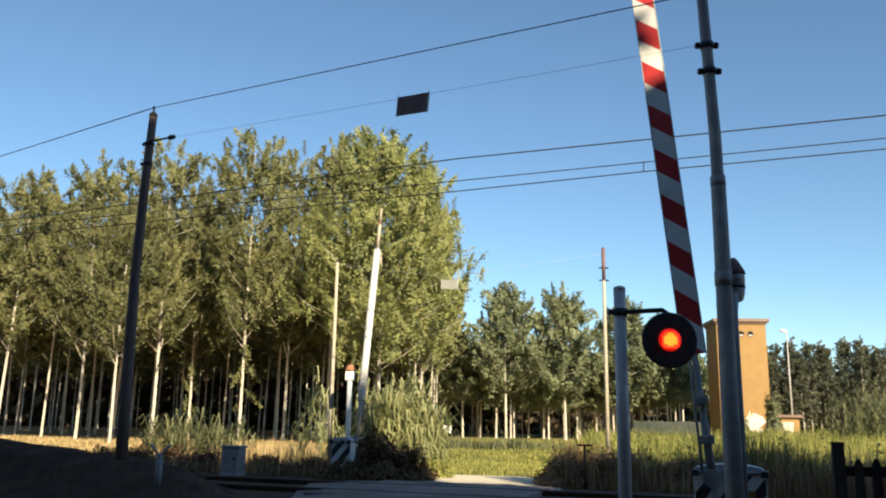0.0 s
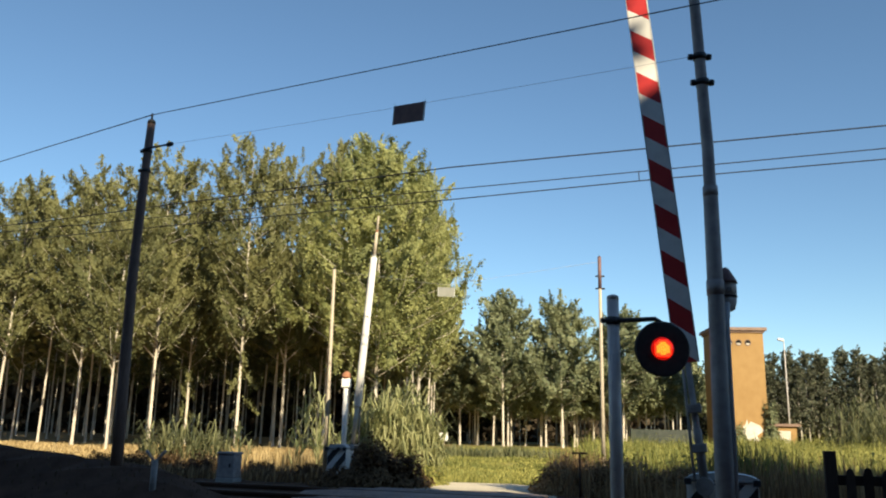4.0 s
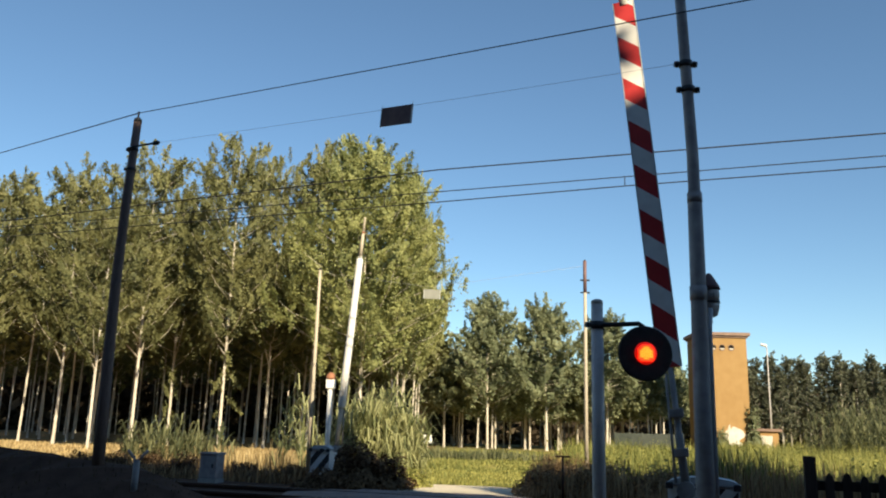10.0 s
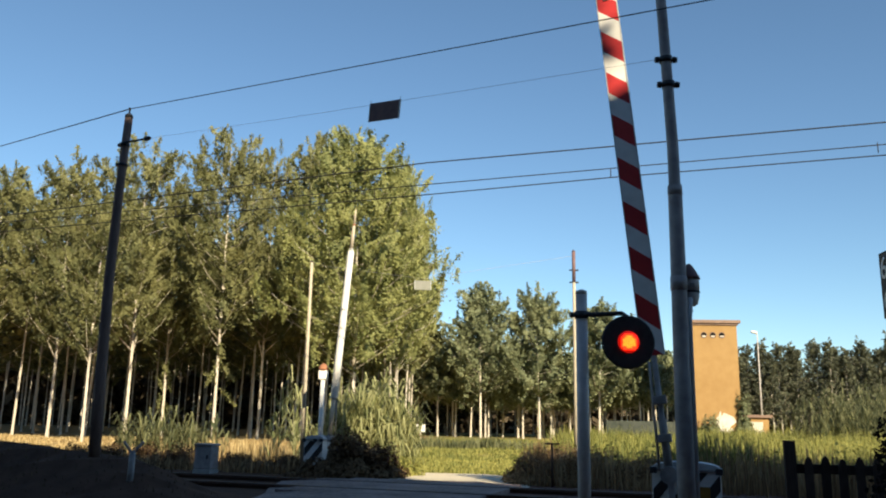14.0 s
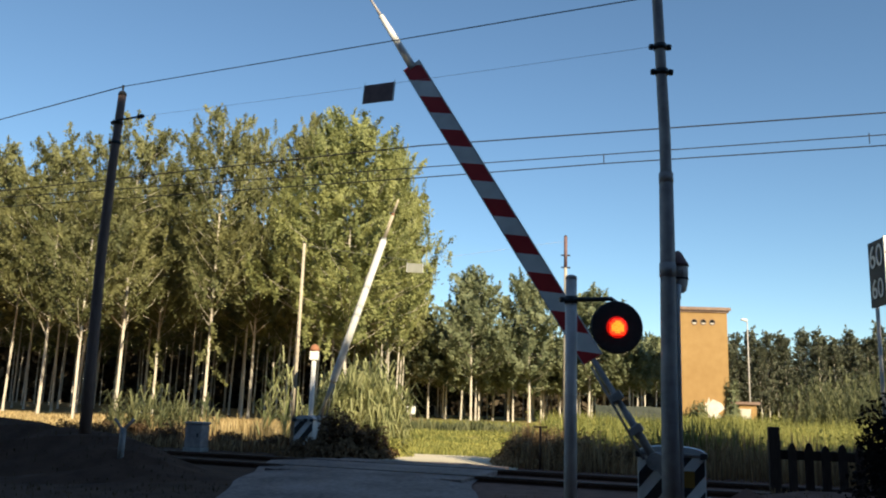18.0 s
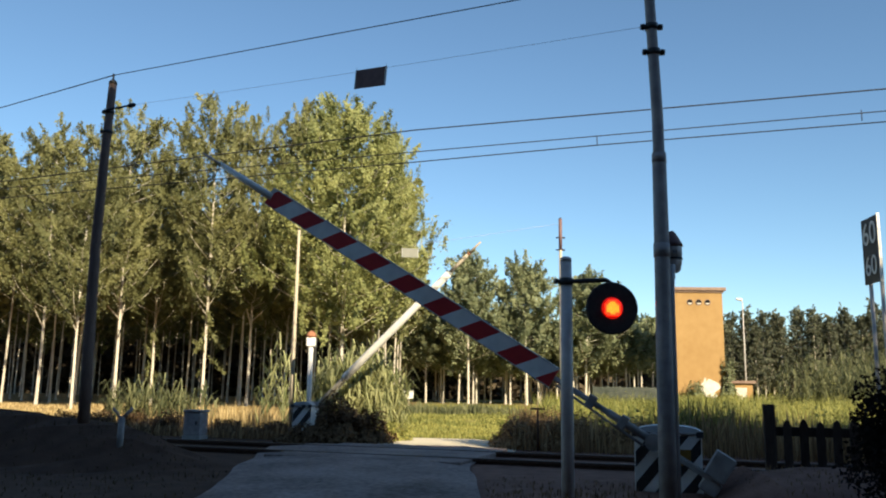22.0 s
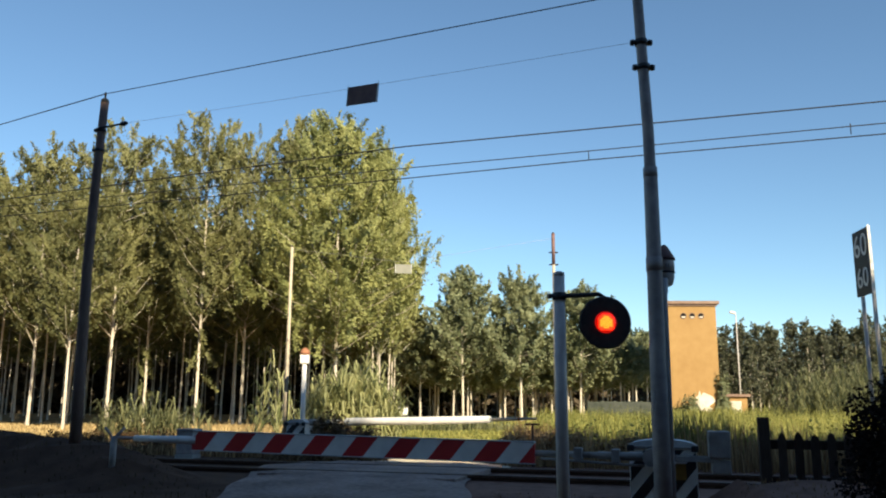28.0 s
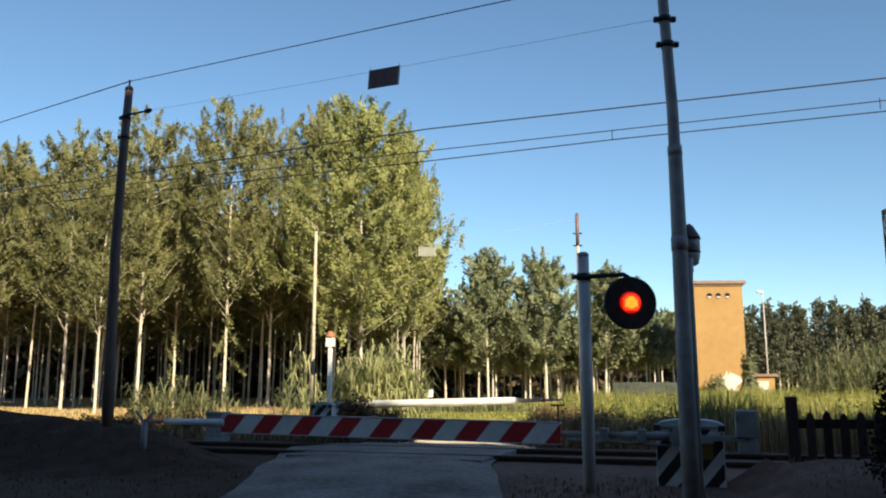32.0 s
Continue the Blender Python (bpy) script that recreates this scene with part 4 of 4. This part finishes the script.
# the plantation stands on a grid: columns away from the track, a tree every five and a half metres
near_kinds = [poplar("poplar", 11, 16.4, 0.25, 2.5, 60000, 0.062, LEAF, "tall sunlit poplar with a pale trunk and ragged crown", limbs=58, twigs=10, slim=0.11, fork=2),
              poplar("poplar", 12, 16.4, 0.27, 2.6, 60000, 0.062, LEAF, "tall sunlit poplar with leaf shoots low on its trunk", limbs=58, twigs=10, slim=0.11, ruff=14),
              poplar("poplar", 13, 16.4, 0.28, 2.55, 60000, 0.062, LEAF, "tall sunlit poplar with a pale trunk and ragged crown", limbs=58, twigs=10, slim=0.11, fork=1)]
low_kind = poplar("poplar", 31, 16.9, 0.2, 4.6, 115000, 0.066, LEAF_SUNLIT, "broad sunlit poplar leafy almost to the reeds", limbs=92, twigs=11, slim=0.066, shape="skirt")
near_rows = [(-26.9, 45, 2, 0.98, 40), (-22.0, 44, 0, 1.0, 200), (-17.8, 44, 0, 1.06, 100), (-13.1, 44, 1, 1.1, 120), (-17.6, 38.5, 2, 0.78, 160), (-12.1, 49.5, 0, 1.16, 250), (-11.4, 57, 2, 1.0, 70), (-18.1, 50, 1, 0.94, 10), (-22.4, 49.5, 2, 0.94, 80)]
spire = poplar("poplar", 14, 18.3, 0.3, 2.7, 48000, 0.066, LEAF, "slender tall poplar rising behind the broad one", limbs=56, twigs=9, slim=0.1, shape="skirt")
spire.matrix_world = at_ground(-9.45, 49.5, 40, 1.0, 1.1)
low_rows = [(-5.45, 41, 0.985, 205, 1.03), (-3.7, 46, 1.0, 140, 0.5)]
used = set()
for x, y, k, s, turn in near_rows:
    m = at_ground(x, y, turn, 0.82 if y < 40 else 1.0, s)
    if k in used:
        copy_thing(near_kinds[k], m)
    else:
        near_kinds[k].matrix_world = m
        used.add(k)
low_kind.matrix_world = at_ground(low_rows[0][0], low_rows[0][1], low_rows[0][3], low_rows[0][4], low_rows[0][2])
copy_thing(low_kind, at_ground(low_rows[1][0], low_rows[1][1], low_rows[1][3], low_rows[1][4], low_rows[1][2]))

# deeper rows of the plantation
deep_kinds = [poplar("poplar", 51 + k, 15.8, 0.36, 2.4, 2700, 0.24, LEAF, "poplar deep in the shaded plantation", limbs=24, twigs=7, slim=0.2, thick=0.0045) for k in range(3)]
rng_rows = random.Random(5)
used = set()


def plant(kinds, x, y, s, h, k):
    m = at_ground(x, y, rng_rows.uniform(0, 360), s, h)
    if k not in used:
        kinds[k].matrix_world = m
        used.add(k)
    else:
        copy_thing(kinds[k], m)


for row in range(10):
    y = 49.5 + row * 5.5
    for c in range(13):
        x = -4.7 - c * 4.42
        taken = any(abs(x - q[0]) < 2 and abs(y - q[1]) < 2.5 for q in near_rows) or (y < 52 and -11 < x < -7)
        if not taken and x > -0.6 * y - 4:
            plant(deep_kinds, x + rng_rows.uniform(-0.35, 0.35), y + rng_rows.uniform(-0.5, 0.5), rng_rows.uniform(0.9, 1.15), rng_rows.uniform(0.86, 1.02), (row + c) % 3)

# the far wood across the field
far_kinds = [poplar("poplar", 71 + k, 14.4, 0.25, 3.7, 32000, 0.115, LEAF_HAZY, "poplar in the far wood across the field", limbs=58, shape="cone", thick=0.0072, twigs=8, slim=0.11) for k in range(3)]
used = set()
for i, (x, y, h) in enumerate([(1.75, 76, 1.0), (7.1, 76, 0.97), (12.8, 77, 0.9)]):
    plant(far_kinds, x, y, 1.12, h, i % 3)
front_kinds = [poplar("poplar", 81 + k, 10.2, 0.32, 2.4, 5000, 0.15, LEAF_HAZY, "lower poplar at the edge of the far wood", limbs=30, shape="cone", thick=0.0105, twigs=9) for k in range(3)]
used = set()
for k in range(22):
    plant(front_kinds, -2.2 + 1.05 * k + 0.4 * math.sin(k * 2.1), 79.5 + 1.6 * math.sin(k * 1.3), 0.95, 0.86 + 0.12 * math.sin(k * 1.9), k % 3)
small_kinds = [poplar("poplar", 86 + k, 10.4, 0.3, 2.4, 3600, 0.2, LEAF_HAZY, "lower poplar within the far wood", limbs=24, shape="cone", thick=0.009, twigs=6, slim=0.2) for k in range(3)]
used = set()
for row in range(3):
    for c in range(11):
        plant(small_kinds, -4 + c * 2.5 + rng_rows.uniform(-0.6, 0.6), 84 + row * 5 + rng_rows.uniform(-1, 1), 1.0, rng_rows.uniform(0.85, 1.0), (row + c) % 3)
wood_kinds = [poplar("tree", 91 + k, 12.6, 0.06, 1.3, 4200, 0.125, LEAF_WOOD_SHADED, "slim tree in the mixed wood behind the tower, shade in its leaf colour", limbs=44, group="mixed wood", shape="cone", twigs=8, slim=0.17) for k in range(3)]
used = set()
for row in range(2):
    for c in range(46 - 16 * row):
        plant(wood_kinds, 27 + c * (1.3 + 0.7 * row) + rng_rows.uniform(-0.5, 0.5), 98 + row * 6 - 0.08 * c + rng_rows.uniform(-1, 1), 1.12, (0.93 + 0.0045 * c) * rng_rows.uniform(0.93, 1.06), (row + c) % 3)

# trees in the shade-darkened leaf that close the gap between the plantation and the far wood
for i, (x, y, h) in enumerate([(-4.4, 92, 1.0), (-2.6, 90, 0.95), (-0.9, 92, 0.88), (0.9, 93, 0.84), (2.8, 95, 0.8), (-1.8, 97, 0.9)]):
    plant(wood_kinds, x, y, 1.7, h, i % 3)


def build_backwoods():
    """A thick belt of leaves behind the rows, so that the woods close."""
    rng = np.random.default_rng(8)
    n = 26000
    x = rng.uniform(-95, 110, n)
    y = np.where(x < -2, 108, 120) + rng.normal(0, 1.5, n) + 0.03 * np.abs(x)
    z = rng.uniform(0, 1, n) ** 0.8 * (np.where(x < -2, 9.5, np.where(x > 25, 9.2, 5.5)) + 1.5 * np.sin(x * 0.7) + 1.2 * np.sin(x * 0.31 + 2))
    m = 32000
    xl = rng.uniform(-80, 95, m)
    low = np.stack([xl, np.where(xl < -2, 106, 110) + rng.normal(0, 1, m), rng.uniform(0, 1, m) * np.where(xl < -2, 10.5, 5.5)], 1)
    v, f = leaf_quads(rng, np.concatenate([np.stack([x, y, z], 1), low]), 0.85)
    tagged(raw("backwoods", v, f, LEAF_DARK), "dense dark wood behind the planted rows", "woods", kind="stuff")


build_backwoods()

# reeds along the far side of the track
reed_clump("reed_clump", 1, -2.15, 19.8, 0.98, 0.9, 260, 1.0, 2.0, "tall green giant reeds beside the far barrier")
reed_clump("reed_clump", 2, -9.3, 24.5, 0.85, 0.7, 26, 0.6, 1.4, "green reeds before the poplar trunks", REED_DULL)
reed_clump("reed_clump", 3, -4.7, 22.6, 0.75, 0.8, 13, 1.0, 2.3, "sparse tall reeds before the poplar trunks")
reed_clump("reed_clump", 4, -7.7, 24.2, 0.8, 0.7, 24, 0.4, 1.15, "low green reeds before the poplar trunks", REED_DULL)
reed_clump("reed_clump", 5, 24.5, 48, 5.5, 2.2, 300, 1.8, 3.8, "tall reed bed in the field by the tower", REED_DULL)
reed_clump("reed_clump", 6, 31, 53, 8, 3, 430, 2.6, 4.7, "tall reed bed in the field by the tower", REED_DULL)


def scatter(rng, n, x0, x1, y0, y1, keep):
    out = np.empty((0, 2))
    while len(out) < n:
        p = np.stack([rng.uniform(x0, x1, n), y0 + (y1 - y0) * rng.uniform(0, 1, n) ** 1.6], 1)
        out = np.concatenate([out, p[[keep(*q) for q in p]]])
    return out[:n]


def clear_of_path(x, y):
    u = (y - 15.6) / 3.6
    c = -0.7 + 0.55 * u
    if y < 15.9:
        l, r = road_edges(y)
        return not l - 0.2 < x < r + 0.2 and off_track(x, y) > 2.7
    return abs(x - c) > 2.0 - 0.55 * min(u, 1) or u > 1.0


grow = np.random.default_rng(21)
blades("field_grass", grow, scatter(grow, 60000, 1.2, 40, 16.5, 66, lambda x, y: clear_of_path(x, y) and x < 3 + y * 0.62 and x > 1.0 + 0.15 * (y - 16) and off_track(x, y) > (6.2 if x < 4 else 3.2)), 0.3, 0.85, 0.03, GRASS_SUN, "tall yellow-green field grass in low sun", "grass")
blades("meadow_grass", grow, scatter(grow, 60000, -4, 10, 17, 68, lambda x, y: clear_of_path(x, y) and -3.0 + 0.02 * y < x < 1.6 + 0.17 * (y - 16)), 0.05, 0.16, 0.035, GRASS_SUN, "short sunlit meadow grass round the path", "grass")
blades("dry_grass", grow, scatter(grow, 26000, -34, -2.5, 17, 50, lambda x, y: off_track(x, y) > 4), 0.05, 0.17, 0.06, GRASS_DRY, "dry pale grass at the plantation's edge", "grass")
blades("verge_grass", grow, scatter(grow, 16000, -16, -2.9, 3, 17, lambda x, y: off_track(x, y) < -2.3 and x < road_edges(y)[0] - 0.1), 0.02, 0.06, 0.016, GRASS_SHADED, "verge grass darkened in its colour for the shade", "grass")
blades("verge_grass", grow, scatter(grow, 11000, 0.45, 8, 3.5, 12.5, lambda x, y: off_track(x, y) < -2.3), 0.02, 0.07, 0.014, WEED_SHADED, "dark brown withered verge grass", "grass")
blades("trackside_weeds", grow, scatter(grow, 5200, 0.9, 10.5, 11, 19.5, lambda x, y: 2.2 < off_track(x, y) < 5.6 and x > road_edges(y)[1] + 0.1), 0.25, 0.7, 0.025, WEED_BROWN, "tall brown weeds along the far side of the track", "grass")
blades("trackside_weeds", grow, scatter(grow, 3000, -14, -1.2, 15, 24, lambda x, y: 2.6 < off_track(x, y) < 4.6 and x < road_edges(min(y, 17))[0] + 1.2), 0.12, 0.4, 0.04, WEED_BROWN, "tall dark weeds along the far side of the track", "grass")
blades("tall_dry_weeds", grow, scatter(grow, 900, -7.6, -3.4, 19.5, 25, lambda x, y: off_track(x, y) > 4.4), 0.25, 0.6, 0.025, GRASS_DRY, "tall dry yellow weeds before the poplar trunks", "grass", lean=0.2)


def build_weeds():
    """Leafy weeds standing in loose clumps through the grass."""
    rng = np.random.default_rng(14)
    spots = scatter(rng, 1100, 1.2, 34, 16.6, 56, lambda x, y: clear_of_path(x, y) and 0.6 < x < 3 + y * 0.62 and off_track(x, y) > 2.8)
    c, d = [], []
    for x, y in spots:
        r, h = rng.uniform(0.12, 0.4), rng.uniform(0.35, 0.95) * (1.0 + 0.35 * step(5, 12, x)) * (1.0 if x > 1.0 + 0.15 * (y - 16) else 0.3)
        o = rng.normal(size=(34, 3)) * np.array([r * 0.6, r * 0.6, h * 0.3])
        c.append(o + np.array([x, y, ground_z(x, y) + h * 0.5]))
        d.append(o * 3)
    v, f = leaf_quads(rng, np.concatenate(c), 0.042, up=0.1, out=np.concatenate(d))
    tagged(raw("field_weeds", v, f, GRASS_SUN), "leafy yellow-green weeds among the field grass", "weeds", kind="stuff")


build_weeds()
blades("ditch_weeds", grow, scatter(grow, 3600, -2.6, 8, 38, 41.5, lambda x, y: x > -2.4), 0.22, 0.5, 0.04, REED_DULL, "low green weeds along a ditch in the meadow", "grass")


def build_shrub():
    s = thing("shrub", pose(4.62, 7.3, 0.05), "dense dark shrub in shade beside the fence", "shrub")
    rng = np.random.default_rng(3)
    bm = bmesh.new()
    for k in range(9):
        a = k * 0.7
        tube(bm, [(0.1 * math.cos(a), 0.1 * math.sin(a), -0.1), (0.3 * math.cos(a), 0.3 * math.sin(a), 0.7), (0.5 * math.cos(a), 0.45 * math.sin(a), 1.0)], [0.03, 0.02, 0.008], 6)
    part("stems", bm, POLE_WOOD, s)
    d = rng.normal(size=(44000, 3))
    d /= np.linalg.norm(d, axis=1, keepdims=True)
    r = rng.uniform(0.4, 1.0, 44000) ** 0.5
    bump = 1 + 0.14 * np.sin(d[:, 0] * 7) * np.sin(d[:, 2] * 6 + 1) + 0.1 * np.sin(d[:, 1] * 9)
    c = d * (r * bump)[:, None] * np.array([1.08, 0.8, 0.96]) + np.array([0.06, 0, 0.86])
    c[:, :2] *= (1 + 0.35 * np.clip(-d[:, 2], 0, 1))[:, None]
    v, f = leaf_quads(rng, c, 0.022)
    raw("foliage", v, f, SHRUB_SHADE, s)


build_shrub()


def low_bush(name, x, y, r, h, seed, n, size, material, label, z0=None):
    rng = np.random.default_rng(seed)
    b = thing(name, pose(x, y, ground_z(x, y) if z0 is None else z0), label, "bush")
    bm = bmesh.new()
    for k in range(6):
        a = k * 1.05
        tube(bm, [(0, 0, -0.1), (0.3 * r * math.cos(a), 0.3 * r * math.sin(a), 0.4 * h), (0.7 * r * math.cos(a), 0.7 * r * math.sin(a), 0.8 * h)], [0.02, 0.014, 0.005], 5)
    part("stems", bm, POLE_WOOD, b)
    d = rng.normal(size=(n, 3))
    d /= np.linalg.norm(d, axis=1, keepdims=True)
    d[:, 2] = np.abs(d[:, 2])
    lump = 1 + 0.22 * np.sin(d[:, 0] * 6 + seed) * np.sin(d[:, 1] * 5 + 2) + 0.15 * np.sin(d[:, 2] * 9)
    c = d * (rng.uniform(0.2, 1, n) ** 0.5 * lump)[:, None] * np.array([r, r, h])
    v, f = leaf_quads(rng, c, size, out=d)
    raw("foliage", v, f, material, b)


low_bush("bush", -2.3, 17.0, 0.6, 0.86, 2, 5200, 0.04, WEED_SHADED, "low dark brown bush beside the far barrier machine")
low_bush("bush", -1.6, 17.0, 0.5, 0.6, 12, 3200, 0.04, WEED_SHADED, "low dark brown weeds under the reeds")
low_bush("bush", -2.4, 18.45, 0.85, 0.72, 33, 7000, 0.04, LEAF_DARK, "dark tangled brambles at the foot of the reeds")
low_bush("bush", -1.2, 18.0, 0.42, 0.42, 4, 2600, 0.03, GRASS_SUN, "sunlit yellow-green tuft at the foot of the reeds")
for k, (x, n, r, h) in enumerate([(1.35, 2.9, 0.5, 0.5), (1.8, 3.5, 0.55, 0.62), (2.3, 2.9, 0.5, 0.55), (2.75, 3.6, 0.6, 0.62), (3.3, 3.0, 0.5, 0.5), (1.55, 4.4, 0.5, 0.6), (2.3, 4.5, 0.6, 0.66), (3.8, 3.5, 0.55, 0.55), (4.4, 3.1, 0.5, 0.45)]):
    low_bush("bush", x, 13.2 + (n - (x - 2.45) * 0.292) / 0.956, r, h, 40 + k, 3400, 0.032, WEED_BROWN, "brown withered weeds beyond the track")
for k in range(11):
    x, n = -9.6 + 0.62 * k, 3.9 + 0.5 * math.sin(k * 2.2)
    low_bush("bush", x, 13.2 + (n - (x - 2.45) * 0.292) / 0.956, 0.5 + 0.1 * math.sin(k * 1.7), (0.4 + 0.1 * math.sin(k * 2.9)) * (1 if k < 6 else 0.62), 60 + k, 2600, 0.035, WEED_SHADED, "dark brown weeds along the far side of the track")
low_bush("bush", -2.95, 17.3, 0.55, 0.34, 52, 2600, 0.04, WEED_SHADED, "low dark brown weeds before the far barrier machine")
for k, (x, y, r, h) in enumerate([(24.8, 57.6, 2.0, 2.2), (27.6, 58, 2.4, 2.9), (30.8, 58.6, 2.5, 3.3), (34, 58.6, 2.5, 3.4), (37.4, 59, 2.6, 3.6), (40.6, 59, 2.6, 3.7)]):
    low_bush("bush", x, y, r, h, 90 + k, 5000, 0.09, LEAF_DARK, "dark tangled thicket behind the reed bed")
low_bush("ivy", 23.6, 69.9, 0.75, 3.4, 5, 2600, 0.12, LEAF_HAZY, "ivy climbing the corner of the tower")
low_bush("bush", 20.6, 69.0, 0.9, 1.7, 6, 1500, 0.12, LEAF_HAZY, "wild bush at the foot of the tower")


def build_shade_belt():
    """An unseen tall belt of leaves added behind the viewer to shade the crossing."""
    rng = np.random.default_rng(9)
    verts, faces = [], []
    xs = np.concatenate([np.linspace(-75, 9.5, 130), np.linspace(10, 20, 81), np.linspace(20.5, 60, 60)])
    for x in xs:
        calm = step(10, 11, x) * (1 - step(18, 19, x))
        # Heights step along the belt to set where shade and lit gaps fall.
        top = 16.8 + 3.7 * (1 - step(7.6, 8.4, x)) + 1.5 * step(7.6, 8.4, x) * (1 - step(12.15, 12.4, x)) + 1.4 * step(12.15, 12.4, x) * (1 - step(13.0, 13.2, x))
        top += -0.9 * step(13.0, 13.2, x) * (1 - step(14.75, 14.9, x)) + 0.2 * step(14.75, 14.9, x) * (1 - step(17.2, 18.0, x)) + 0.7 * step(17.4, 18.6, x)
        top += (1 - calm) * (0.25 * math.sin(x * 1.7) + 0.2 * math.sin(x * 3.9 + 1) + 0.15 * math.sin(x * 0.45))
        for y, z in ((-13.5, -0.3), (-13.2, top * 0.6), (-11.2, top), (-10.0, top * 0.8), (-9.4, top * 0.4), (-9.2, -0.3)):
            verts.append((x + rng.normal(0, 0.06), y + rng.normal(0, 0.2), z + (rng.normal(0, 0.15 if abs(x - 12.8) > 0.8 else 0.03) if z > 0 else 0)))
    for j in range(len(xs) - 1):
        for i in range(5):
            a = j * 6 + i
            faces.append((a, a + 6, a + 7, a + 1))
    n0 = len(verts)
    pick = rng.integers(0, len(xs) * 6, 26000)
    c = np.array(verts)[pick] + rng.normal(0, 0.45, (26000, 3))
    v, f = leaf_quads(rng, c[(c[:, 2] > 0.2) & ((c[:, 2] < 15.2) | (np.abs(c[:, 0] - 14.05) > 1.0)) & ((c[:, 2] < 16.9) | (np.abs(c[:, 0] - 12.75) > 0.6))], 0.32)
    verts += [tuple(q) for q in v]
    faces += [tuple(n0 + k for k in q) for q in f]
    tagged(raw("windbreak", verts, faces, LEAF_DARK), "unseen belt of leaves added behind the road to shade the crossing", "trees", kind="stuff")


build_shade_belt()

# ---- what moves ----


def motions():
    # each arm swings about the pivot of its own barrier
    def swing(degrees, drop=0.0):
        return pose(0, 0, 0, 0, -degrees, 0) @ Matrix.Translation((0, 0, -drop))

    near = [(0, 84.6), (14.6, 84.5), (15.3, 82.0), (16.5, 71.5), (17, 67.3), (18, 58.2), (19, 49.7), (20, 43.4), (21, 38.6), (22, 31.9), (23, 22.8), (24, 14.1), (25, 7.0), (25.5, 4.2), (26.4, 1.2), (27.5, 0.8), (32, 0.8)]
    far = [(0, 85.2), (14.8, 85.2), (15.6, 84.0), (16.5, 80.9), (17, 78.1), (18, 70.5), (19, 61.8), (20, 53.5), (21, 46.8), (22, 41.8), (23, 35.8), (24, 29.3), (25, 21.5), (25.5, 17.0), (26.2, 10.5), (26.9, 4.5), (27.5, 2.0), (28, 1.6), (32, 1.6)]
    walk(near_arm, [(t, swing(d, 0.06)) for t, d in near])
    walk(far_arm, [(t, swing(d)) for t, d in far])


motions()
